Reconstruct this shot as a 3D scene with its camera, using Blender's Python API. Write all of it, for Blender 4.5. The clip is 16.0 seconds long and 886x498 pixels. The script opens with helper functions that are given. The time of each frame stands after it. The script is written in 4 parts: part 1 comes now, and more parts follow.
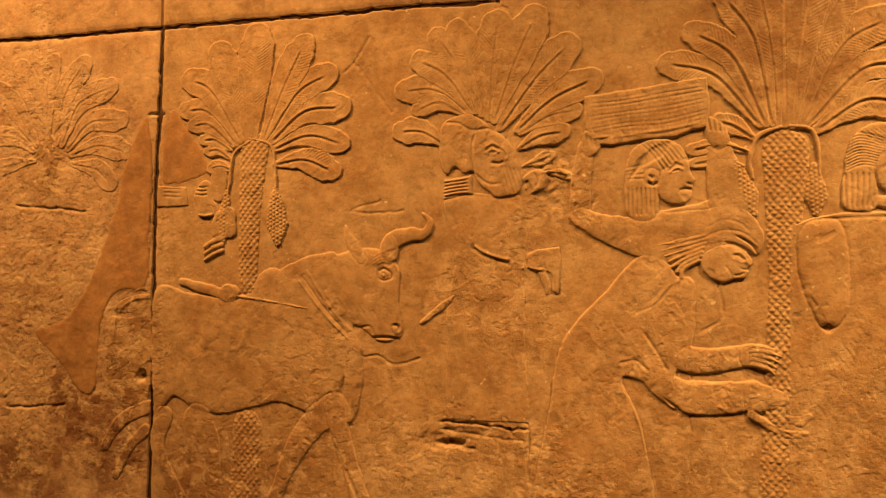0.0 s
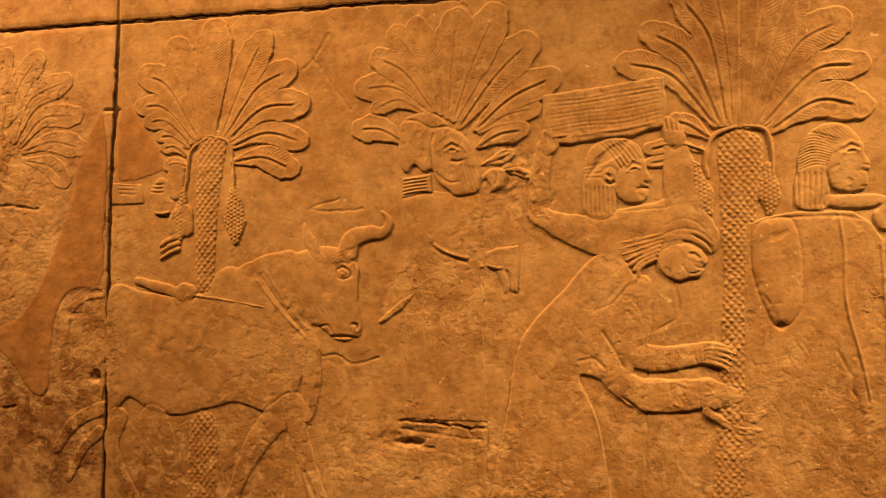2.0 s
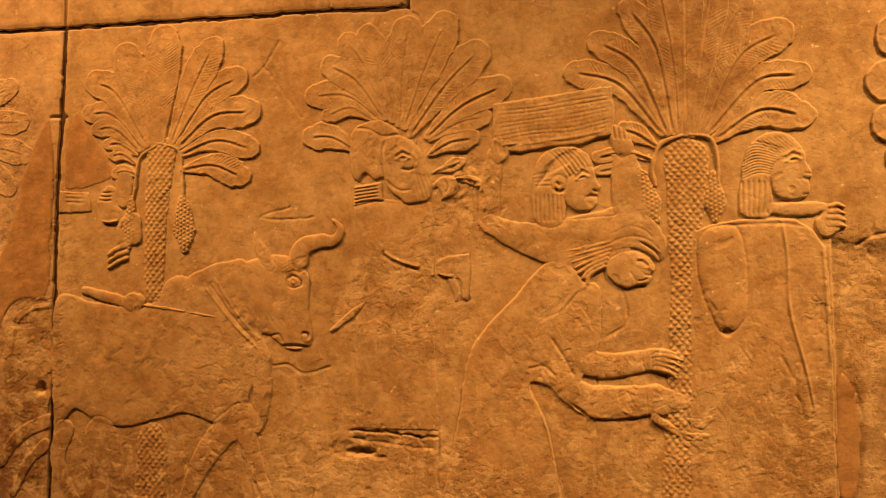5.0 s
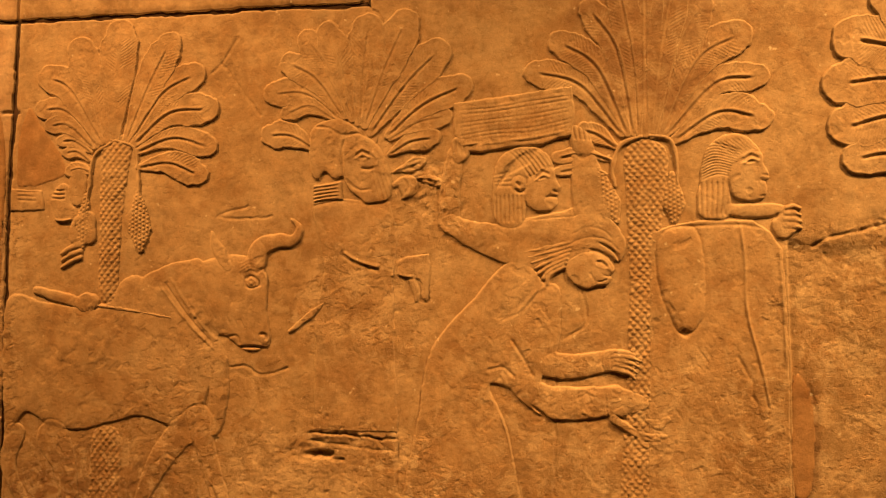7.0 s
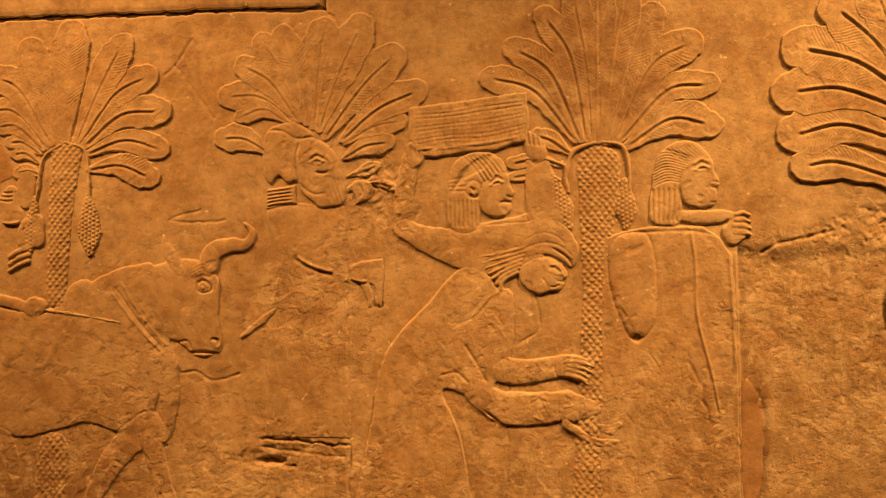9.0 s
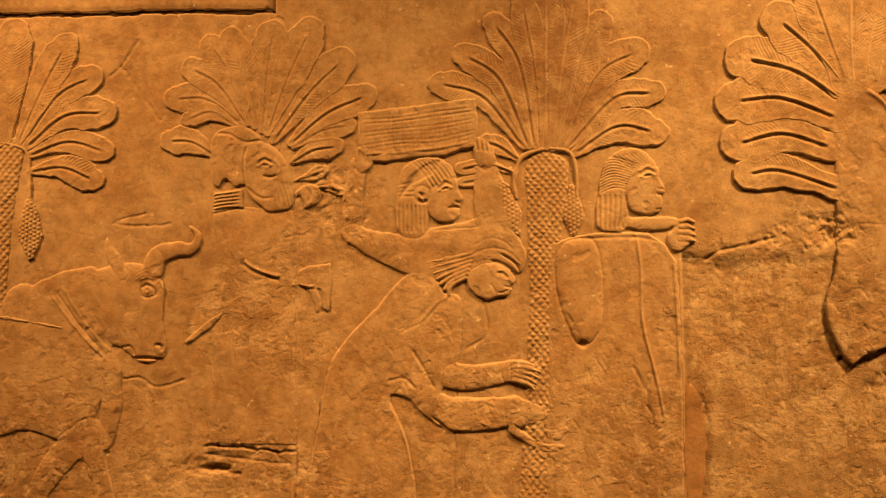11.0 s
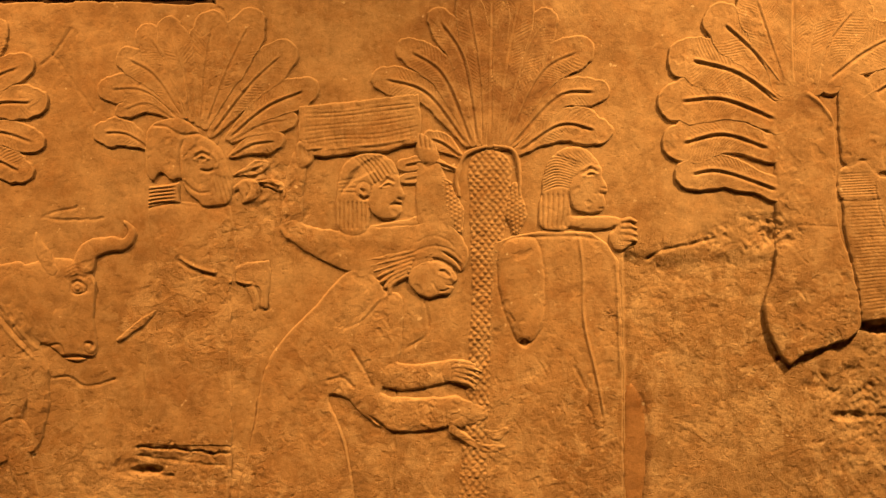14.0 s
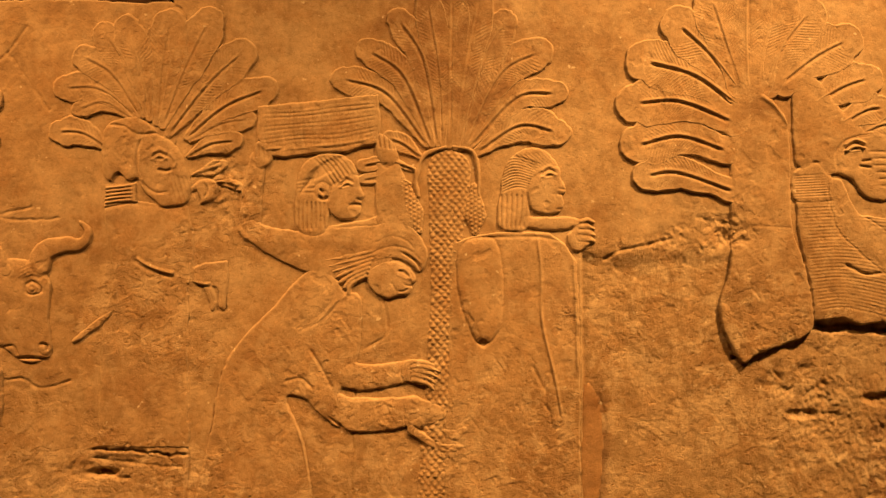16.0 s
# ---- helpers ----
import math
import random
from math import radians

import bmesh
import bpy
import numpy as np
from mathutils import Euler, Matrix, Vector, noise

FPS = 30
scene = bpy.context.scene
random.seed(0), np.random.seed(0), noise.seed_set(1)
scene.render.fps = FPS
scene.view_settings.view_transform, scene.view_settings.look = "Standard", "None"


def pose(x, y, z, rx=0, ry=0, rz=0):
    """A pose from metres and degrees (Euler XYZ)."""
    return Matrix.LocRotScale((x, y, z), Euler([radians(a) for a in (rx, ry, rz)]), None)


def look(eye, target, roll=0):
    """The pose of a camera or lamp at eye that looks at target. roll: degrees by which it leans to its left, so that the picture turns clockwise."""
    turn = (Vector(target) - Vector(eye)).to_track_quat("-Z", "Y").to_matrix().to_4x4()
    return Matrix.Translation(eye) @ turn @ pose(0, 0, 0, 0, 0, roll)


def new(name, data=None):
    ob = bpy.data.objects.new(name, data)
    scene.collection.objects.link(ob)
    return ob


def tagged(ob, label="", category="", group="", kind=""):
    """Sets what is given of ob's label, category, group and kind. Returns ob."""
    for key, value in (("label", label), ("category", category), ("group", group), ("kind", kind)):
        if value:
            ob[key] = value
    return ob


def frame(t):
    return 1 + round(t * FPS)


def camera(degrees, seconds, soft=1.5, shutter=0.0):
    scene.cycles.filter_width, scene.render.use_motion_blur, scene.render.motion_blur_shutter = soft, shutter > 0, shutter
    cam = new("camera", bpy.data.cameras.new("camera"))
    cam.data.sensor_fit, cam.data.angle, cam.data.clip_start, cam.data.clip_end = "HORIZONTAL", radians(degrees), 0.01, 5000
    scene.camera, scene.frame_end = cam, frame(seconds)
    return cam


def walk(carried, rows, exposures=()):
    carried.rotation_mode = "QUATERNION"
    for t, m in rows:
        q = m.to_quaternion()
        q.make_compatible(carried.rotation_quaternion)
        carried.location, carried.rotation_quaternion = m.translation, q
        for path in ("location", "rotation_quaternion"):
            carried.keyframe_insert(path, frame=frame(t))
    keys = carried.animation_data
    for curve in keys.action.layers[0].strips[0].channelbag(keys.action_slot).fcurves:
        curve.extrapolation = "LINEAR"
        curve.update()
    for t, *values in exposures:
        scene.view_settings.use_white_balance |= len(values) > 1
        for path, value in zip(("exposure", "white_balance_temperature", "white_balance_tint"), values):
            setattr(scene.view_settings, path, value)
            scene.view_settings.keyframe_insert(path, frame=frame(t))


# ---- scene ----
cam = camera(62.0, 16.0, soft=1.5)
PATH = [
    (0, (0.2834, -0.6071, 1.5230), (-0.1436, 1.3438, 1.6299), 0.089),
    (0.5, (0.2866, -0.6064, 1.5223), (-0.1248, 1.3481, 1.6254), 0.060),
    (1, (0.2953, -0.5996, 1.5109), (-0.0994, 1.3578, 1.6236), 0.131),
    (1.5, (0.3030, -0.5945, 1.5194), (-0.0730, 1.3670, 1.6246), 0.063),
    (2, (0.3114, -0.5952, 1.5189), (-0.0493, 1.3690, 1.6281), 0.038),
    (2.5, (0.3202, -0.5972, 1.5153), (-0.0251, 1.3692, 1.6336), 0.010),
    (3, (0.3267, -0.5980, 1.5181), (-0.0079, 1.3697, 1.6451), -0.096),
    (3.5, (0.3350, -0.5984, 1.5245), (0.0116, 1.3715, 1.6476), -0.100),
    (6, (0.3698, -0.5748, 1.5204), (0.1039, 1.4032, 1.6491), -0.293),
    (6.5, (0.3798, -0.5718, 1.5231), (0.1309, 1.4087, 1.6481), -0.221),
    (7, (0.3843, -0.5718, 1.5240), (0.1521, 1.4107, 1.6489), -0.200),
    (7.5, (0.3965, -0.5711, 1.5237), (0.1750, 1.4125, 1.6512), -0.158),
    (8, (0.4061, -0.5723, 1.5264), (0.2027, 1.4129, 1.6589), -0.182),
    (8.5, (0.4143, -0.5698, 1.5263), (0.2333, 1.4176, 1.6596), -0.124),
    (9, (0.4249, -0.5643, 1.5235), (0.2551, 1.4236, 1.6626), -0.094),
    (11.5, (0.4740, -0.5586, 1.5222), (0.3976, 1.4338, 1.6780), 0.038),
    (12, (0.4806, -0.5567, 1.5272), (0.4157, 1.4365, 1.6789), 0.037),
    (12.5, (0.4823, -0.5523, 1.5258), (0.4353, 1.4414, 1.6771), 0.065),
    (13, (0.4925, -0.5450, 1.5212), (0.4484, 1.4484, 1.6776), 0.164),
    (13.5, (0.4999, -0.5419, 1.5195), (0.4755, 1.4513, 1.6823), 0.258),
    (14, (0.5111, -0.5395, 1.5175), (0.5067, 1.4541, 1.6767), 0.319),
    (14.5, (0.5216, -0.5358, 1.5125), (0.5318, 1.4574, 1.6774), 0.333),
    (15, (0.5333, -0.5330, 1.5140), (0.5519, 1.4603, 1.6767), 0.357),
    (15.5, (0.5433, -0.5341, 1.5208), (0.5730, 1.4599, 1.6732), 0.242),
    (16, (0.5498, -0.5427, 1.5168), (0.5964, 1.4502, 1.6782), 0.225),
]
walk(cam, [(t, look(eye, target, roll)) for t, eye, target, roll in PATH])

# ---- light: two warm gallery spots above the wall, an added centre fill, dim room ----
world = bpy.data.worlds.new("world")
scene.world = world
world.use_nodes = True
world.node_tree.nodes["Background"].inputs[0].default_value = (1.0, 0.45, 0.17, 1)
world.node_tree.nodes["Background"].inputs[1].default_value = 0.075
scene.view_settings.exposure = 0.0


def spot(name, eye, target, watts, cone, size, colour):
    data = bpy.data.lights.new(name, "SPOT")
    data.energy, data.spot_size, data.spot_blend, data.shadow_soft_size, data.color = watts, radians(cone), 0.9, size, colour
    ob = new(name, data)
    ob.matrix_world = look(eye, target)
    return tagged(ob, "warm gallery spotlight aimed down at the carved wall", "spotlight", "gallery spotlights")


WARM = (1.0, 0.425, 0.100)
spot("gallery_and_fill_spot", (-1.55, -0.50, 4.1), (-0.78, 0.75, 1.42), 600, 60, 0.085, (1.0, 0.410, 0.095))
spot("gallery_and_fill_spot", (2.15, -0.45, 4.1), (1.36, 0.75, 1.36), 800, 54, 0.085, (1.0, 0.445, 0.110))
# added fill without a fixture of its own, brightens the middle
spot("gallery_and_fill_spot", (0.30, -0.80, 4.3), (0.30, 0.75, 1.86), 235, 44, 0.12, WARM)

# ---- materials ----


def node_material(name):
    m = bpy.data.materials.new(name)
    m.use_nodes = True
    t = m.node_tree
    return m, t.nodes, t.links, t.nodes["Principled BSDF"]


def stone_material(name, pale, mid, deep, bump=1.0, stained=True, pits=1.0):
    """Weathered gypsum: patches at two scales, dark pits, stains, fine tooth."""
    m, n, l, b = node_material(name)
    where = n.new("ShaderNodeTexCoord").outputs["Object"]

    def noise_tex(scale, detail, rough=0.55, distort=0.0):
        x = n.new("ShaderNodeTexNoise")
        x.inputs["Scale"].default_value, x.inputs["Detail"].default_value = scale, detail
        x.inputs["Roughness"].default_value, x.inputs["Distortion"].default_value = rough, distort
        l.new(where, x.inputs["Vector"])
        return x.outputs["Fac"]

    def ramp(fac, stops):
        r = n.new("ShaderNodeValToRGB")
        while len(r.color_ramp.elements) < len(stops):
            r.color_ramp.elements.new(0.5)
        for e, (p, c) in zip(r.color_ramp.elements, stops):
            e.position, e.color = p, (*c, 1) if len(c) == 3 else c
        l.new(fac, r.inputs[0])
        return r.outputs[0]

    def mix(kind, fac, a, c):
        x = n.new("ShaderNodeMix")
        x.data_type, x.blend_type = "RGBA", kind
        for sock, v in ((x.inputs[0], fac), (x.inputs[6], a), (x.inputs[7], c)):
            if isinstance(v, float):
                sock.default_value = v
            elif isinstance(v, tuple):
                sock.default_value = (*v, 1)
            else:
                l.new(v, sock)
        return x.outputs[2]

    grey = lambda v: (v, v, v)
    big = ramp(noise_tex(5.0, 4, 0.6, 0.6), [(0.30, deep), (0.50, mid), (0.68, pale)])
    small = ramp(noise_tex(38, 6, 0.7, 0.3), [(0.30, grey(0.68)), (0.50, grey(1.0)), (0.70, grey(1.28))])
    col = mix("MULTIPLY", 0.85, big, small)
    cloud = ramp(noise_tex(13, 5, 0.62, 1.2), [(0.30, (0.90, 0.83, 0.76)), (0.50, grey(1.0)), (0.72, (1.14, 1.18, 1.22))])
    col = mix("MULTIPLY", 1.0, col, cloud)
    tooth = ramp(noise_tex(310, 3, 0.6), [(0.3, grey(0.80)), (0.7, grey(1.12))])
    col = mix("MULTIPLY", 0.7, col, tooth)
    speck = ramp(noise_tex(120, 4, 0.75), [(0.28, grey(0.45)), (0.36, grey(1.0))])
    col = mix("MULTIPLY", 0.55 * pits, col, speck)
    if stained:
        a = n.new("ShaderNodeAttribute")
        a.attribute_name = "stain"
        edge = n.new("ShaderNodeMath")
        edge.operation = "MULTIPLY"
        l.new(a.outputs["Fac"], edge.inputs[0])
        l.new(ramp(noise_tex(16, 5, 0.65, 0.8), [(0.34, grey(0.25)), (0.54, grey(1.0))]), edge.inputs[1])
        col = mix("MIX", edge.outputs[0], col, (0.150, 0.055, 0.024))
    stretch = n.new("ShaderNodeMapping")
    stretch.inputs["Scale"].default_value = (125, 125, 200)
    l.new(where, stretch.inputs["Vector"])
    dash = n.new("ShaderNodeTexNoise")
    dash.inputs["Scale"].default_value, dash.inputs["Detail"].default_value, dash.inputs["Distortion"].default_value = 1.0, 2.0, 0.8
    l.new(stretch.outputs[0], dash.inputs["Vector"])
    chips = ramp(dash.outputs["Fac"], [(0.60, grey(0.0)), (0.69, grey(1.0))])
    if stained:
        wear = n.new("ShaderNodeAttribute")
        wear.attribute_name = "worn"
        chip_fac = mix("MULTIPLY", 1.0, chips, wear.outputs["Color"])
        col = mix("MULTIPLY", chip_fac, col, (0.62, 0.54, 0.47))
        flakes = mix("MULTIPLY", 1.0, ramp(noise_tex(27, 7, 0.72, 0.5), [(0.50, grey(0.0)), (0.60, grey(0.9))]), wear.outputs["Color"])
        col = mix("MIX", flakes, col, (0.70, 0.60, 0.46))
        white = ramp(noise_tex(75, 2, 0.5), [(0.715, grey(0.0)), (0.76, grey(0.8))])
        col = mix("MIX", white, col, (0.85, 0.80, 0.70))
        # convex edges paler: rubbed stone, plus edge highlights put into the colour
        ridge = n.new("ShaderNodeNewGeometry").outputs["Pointiness"]
        col = mix("MIX", ramp(ridge, [(0.503, grey(0.0)), (0.545, grey(0.45))]), col, (0.68, 0.58, 0.44))
    l.new(col, b.inputs["Base Color"])
    b.inputs["Roughness"].default_value = 0.72
    b.inputs["Specular IOR Level"].default_value = 0.35
    rough = ramp(noise_tex(60, 3), [(0.3, grey(0.60)), (0.7, grey(0.82))])
    l.new(rough, b.inputs["Roughness"])
    height = mix("ADD", 0.6, noise_tex(170, 5, 0.7), noise_tex(520, 2, 0.6))
    height = mix("SUBTRACT", 0.55, height, chips)
    bp = n.new("ShaderNodeBump")
    bp.inputs["Strength"].default_value, bp.inputs["Distance"].default_value = 0.6 * bump, 0.0019
    if stained:
        l.new(wear.outputs["Fac"], bp.inputs["Strength"])
    l.new(height, bp.inputs["Height"])
    l.new(bp.outputs[0], b.inputs["Normal"])
    return m


STONE = stone_material("gypsum_stone", (0.56, 0.455, 0.33), (0.47, 0.355, 0.235), (0.385, 0.27, 0.165))
CARVED = stone_material("carved_gypsum", (0.55, 0.44, 0.315), (0.475, 0.355, 0.235), (0.40, 0.28, 0.17), 0.75)
PALE = stone_material("bleached_gypsum", (0.74, 0.62, 0.50), (0.58, 0.45, 0.335), (0.42, 0.29, 0.19))
FILL = stone_material("restoration_plaster", (0.48, 0.325, 0.195), (0.43, 0.285, 0.17), (0.35, 0.22, 0.125), 0.5, False, 0.8)
PLAIN = stone_material("painted_plaster", (0.40, 0.36, 0.31), (0.37, 0.33, 0.28), (0.33, 0.29, 0.25), 0.3, False, 0.2)
DARK = stone_material("old_mortar", (0.065, 0.034, 0.020), (0.052, 0.026, 0.015), (0.036, 0.018, 0.010), 0.4, False, 0.4)
WOODEN, wn, wl, wb = node_material("dark_floor_boards")
wb.inputs["Base Color"].default_value, wb.inputs["Roughness"].default_value = (0.10, 0.065, 0.04, 1), 0.5
grain_tex = wn.new("ShaderNodeTexWave")
grain_tex.inputs["Scale"].default_value, grain_tex.inputs["Distortion"].default_value = 3.0, 6.0
tint = wn.new("ShaderNodeValToRGB")
tint.color_ramp.elements[0].color, tint.color_ramp.elements[1].color = (0.075, 0.045, 0.028, 1), (0.13, 0.085, 0.052, 1)
wl.new(grain_tex.outputs["Fac"], tint.inputs[0])
wl.new(tint.outputs[0], wb.inputs["Base Color"])

# ---- relief tools: heights over the wall's plane, in metres ----
WALL = 0.75
TABLE = np.random.RandomState(7).rand(256, 256)


def lattice(x, z, cell):
    """Smooth noise from 0 to 1 with the given cell size."""
    u, v = (0.81 * x + 0.59 * z) / cell + 91.3, (0.81 * z - 0.59 * x) / cell + 37.7
    i, j = np.floor(u).astype(int), np.floor(v).astype(int)
    a, b = u - i, v - j
    a, b = a * a * (3 - 2 * a), b * b * (3 - 2 * b)
    t = lambda m, n: TABLE[m % 256, n % 256]
    return (t(i, j) * (1 - a) + t(i + 1, j) * a) * (1 - b) + (t(i, j + 1) * (1 - a) + t(i + 1, j + 1) * a) * b


def smooth(a, b, v):
    k = np.clip((v - a) / (b - a), 0, 1)
    return k * k * (3 - 2 * k)


def spread(x, z, zones):
    """How far a place lies inside soft ellipses (x, z, half width, half height, strength)."""
    out = np.zeros_like(x)
    wob = 0.5 * (lattice(x, z, 0.06) - 0.5) + 0.35 * (lattice(x, z, 0.021) - 0.5)
    for cx, cz, rx, rz, s in zones:
        d = np.sqrt(((x - cx) / rx) ** 2 + ((z - cz) / rz) ** 2) + wob
        out = np.maximum(out, s * (1 - smooth(0.55, 1.1, d)))
    return out


WORN = [
    (-0.95, 1.55, 0.30, 0.60, 0.75), (-0.72, 1.40, 0.16, 0.40, 0.55), (0.05, 1.50, 0.16, 0.10, 0.42), (0.02, 1.15, 0.30, 0.18, 0.60),
    (0.62, 1.20, 0.34, 0.24, 0.34), (1.05, 1.40, 0.24, 0.30, 0.45), (1.25, 1.25, 0.30, 0.30, 0.60), (0.20, 1.70, 0.10, 0.12, 0.45),
    (-0.35, 1.15, 0.30, 0.16, 0.45), (0.95, 1.60, 0.16, 0.06, 0.50), (0.45, 1.30, 0.25, 0.25, 0.22),
    (0.15, 1.56, 0.07, 0.18, 0.40), (0.10, 1.86, 0.10, 0.14, 0.15), (-0.22, 1.35, 0.16, 0.14, 0.30), (0.90, 1.50, 0.12, 0.14, 0.50),
]
BROKEN = [
    (1.30, 1.30, 0.20, 0.16, 0.60), (1.03, 1.645, 0.12, 0.036, 0.80), (-0.03, 1.24, 0.07, 0.022, 0.35), (0.20, 1.72, 0.045, 0.07, 0.40),
]
HOLES = [
    (1.37, 1.36, 0.05, 0.018, 0.35), (1.215, 1.335, 0.04, 0.012, 0.22), (0.00, 1.237, 0.030, 0.008, 0.4),
    (-0.645, 1.345, 0.015, 0.018, 0.5),
]
STAINS = [
    (-0.82, 1.30, 0.055, 0.10, 0.7), (-0.74, 1.26, 0.05, 0.08, 0.7), (0.59, 1.98, 0.19, 0.15, 0.42), (1.17, 1.90, 0.05, 0.05, 0.25), (-0.45, 1.15, 0.14, 0.10, 0.22), (-0.57, 1.80, 0.05, 0.12, 0.2),
    (-0.73, 1.20, 0.15, 0.14, 0.70), (-0.80, 1.30, 0.06, 0.12, 0.60), (-0.90, 1.12, 0.16, 0.09, 0.70), (-0.69, 1.66, 0.06, 0.26, 0.40),
    (-0.555, 1.14, 0.04, 0.08, 0.45), (0.17, 1.61, 0.04, 0.04, 0.2), (-0.80, 1.42, 0.08, 0.06, 0.35),
    (1.37, 1.27, 0.05, 0.10, 0.40), (0.848, 1.29, 0.028, 0.10, 0.42), (0.06, 1.37, 0.075, 0.06, 0.16), (0.71, 1.53, 0.035, 0.05, 0.22), (0.78, 1.53, 0.03, 0.06, 0.20),
]


def skin(x, z):
    """Undulation, wear and pitting that run over ground and carving alike."""
    worn = np.clip(0.24 + spread(x, z, WORN), 0, 1)
    broken = spread(x, z, BROKEN)
    h = 0.0030 * (lattice(x, z, 0.19) - 0.5) + 0.0014 * (lattice(x, z, 0.07) - 0.5)
    h += worn * (0.0012 * (lattice(x, z, 0.026) - 0.5) + 0.0010 * (lattice(x + 3, z, 0.011) - 0.5) + 0.0008 * (lattice(x, z + 5, 0.0052) - 0.5))
    tool = lattice(x * 0.45 + 0.25 * z, z, 0.0052)
    h -= worn * 0.0007 * smooth(0.64, 0.9, tool) * smooth(0.35, 0.6, lattice(x, z, 0.05))
    pit = lattice(x + 9, z + 2, 0.0085)
    h -= (0.15 + worn) * 0.0010 * smooth(0.80, 0.95, pit)
    flake = lattice(x, z, 0.034) + 0.5 * lattice(x + 4, z, 0.013)
    h -= worn * 0.0010 * smooth(0.86, 0.90, flake)
    crag = np.abs(lattice(x, z, 0.055) - 0.5) + 0.55 * np.abs(lattice(x * 0.7, z, 0.021) - 0.5) + 0.25 * np.abs(lattice(x, z, 0.009) - 0.5)
    fine = np.abs(lattice(x, z + 7, 0.012) - 0.5) + 0.6 * np.abs(lattice(x + 2, z, 0.0055) - 0.5)
    h -= broken * (0.003 + 0.014 * (0.42 - crag).clip(-0.1, 0.4) + 0.008 * (0.35 - fine)) * (0.35 + 0.9 * smooth(0.3, 0.7, lattice(x, z + 3, 0.08)))
    h -= broken * 0.0018 * smooth(0.58, 0.80, lattice(x + 6, 0.8 * z + 0.4 * x, 0.0062))
    h -= spread(x, z, HOLES) * 0.022 * (0.6 + 0.6 * lattice(x, z, 0.018))
    return h


def stained(x, z):
    return np.clip(spread(x, z, STAINS) + 0.10 * smooth(0.55, 0.8, lattice(x, z, 0.16)), 0, 1)


def curve(points, closed=False, n=7):
    """A smooth line through points."""
    p = np.array(points, float)
    if len(p) == 2 and not closed:
        k = np.linspace(0, 1, n + 1)[:, None]
        return p[0] * (1 - k) + p[1] * k
    q = np.vstack([p[-1], p, p[0], p[1]]) if closed else np.vstack([2 * p[0] - p[1], p, 2 * p[-1] - p[-2]])
    k = np.linspace(0, 1, n, endpoint=False)[:, None]
    out = []
    for i in range(1, len(q) - 2):
        a, b, c, d = q[i - 1], q[i], q[i + 1], q[i + 2]
        out.append(0.5 * (2 * b + (c - a) * k + (2 * a - 5 * b + 4 * c - d) * k * k + (3 * b - a - 3 * c + d) * k ** 3))
    out.append(q[len(q) - 2][None])
    return np.vstack(out)


def nearest(x, z, line):
    """Distance to a line, the way along it, and the side (left is plus)."""
    best, along, side = np.full(x.shape, 9.0), np.zeros(x.shape), np.zeros(x.shape)
    run = 0.0
    for (ax, az), (bx, bz) in zip(line[:-1], line[1:]):
        dx, dz = bx - ax, bz - az
        size = math.hypot(dx, dz) + 1e-9
        k = np.clip(((x - ax) * dx + (z - az) * dz) / size ** 2, 0, 1)
        d = np.hypot(x - ax - k * dx, z - az - k * dz)
        w = d < best
        best = np.where(w, d, best)
        along = np.where(w, run + k * size, along)
        side = np.where(w, dx * (z - az) - dz * (x - ax), side)
        run += size
    return best, along / run, np.sign(side)


def inside(x, z, loop):
    odd = np.zeros(x.shape, bool)
    for (ax, az), (bx, bz) in zip(loop, np.roll(loop, -1, 0)):
        if az != bz:
            odd ^= ((az > z) != (bz > z)) & (x < (bx - ax) * (z - az) / (bz - az) + ax)
    return odd


def grid_mesh(name, x, y, z, keep, material):
    """Quads of a grid where all four corners are kept."""
    cells = keep[:-1, :-1] & keep[1:, :-1] & keep[:-1, 1:] & keep[1:, 1:]
    ids = np.arange(x.size).reshape(x.shape)
    quads = np.stack([ids[:-1, :-1][cells], ids[1:, :-1][cells], ids[1:, 1:][cells], ids[:-1, 1:][cells]], 1)
    used, quads = np.unique(quads, return_inverse=True)
    quads = quads.reshape(-1, 4)
    co = np.stack([x.ravel()[used], y.ravel()[used], z.ravel()[used]], 1).astype(np.float32)
    me = bpy.data.meshes.new(name)
    me.vertices.add(len(co))
    me.vertices.foreach_set("co", co.ravel())
    me.loops.add(quads.size)
    me.loops.foreach_set("vertex_index", quads.astype(np.int32).ravel())
    me.polygons.add(len(quads))
    me.polygons.foreach_set("loop_start", np.arange(0, quads.size, 4, dtype=np.int32))
    me.polygons.foreach_set("use_smooth", np.ones(len(quads), bool))
    wear = me.attributes.new("worn", "FLOAT", "POINT")
    wear.data.foreach_set("value", np.clip(0.32 + spread(co[:, 0].astype(float), co[:, 2].astype(float), WORN), 0, 1).astype(np.float32))
    att = me.attributes.new("stain", "FLOAT", "POINT")
    att.data.foreach_set("value", stained(co[:, 0].astype(float), co[:, 2].astype(float)).astype(np.float32))
    me.materials.append(material)
    me.update(calc_edges=True)
    return me


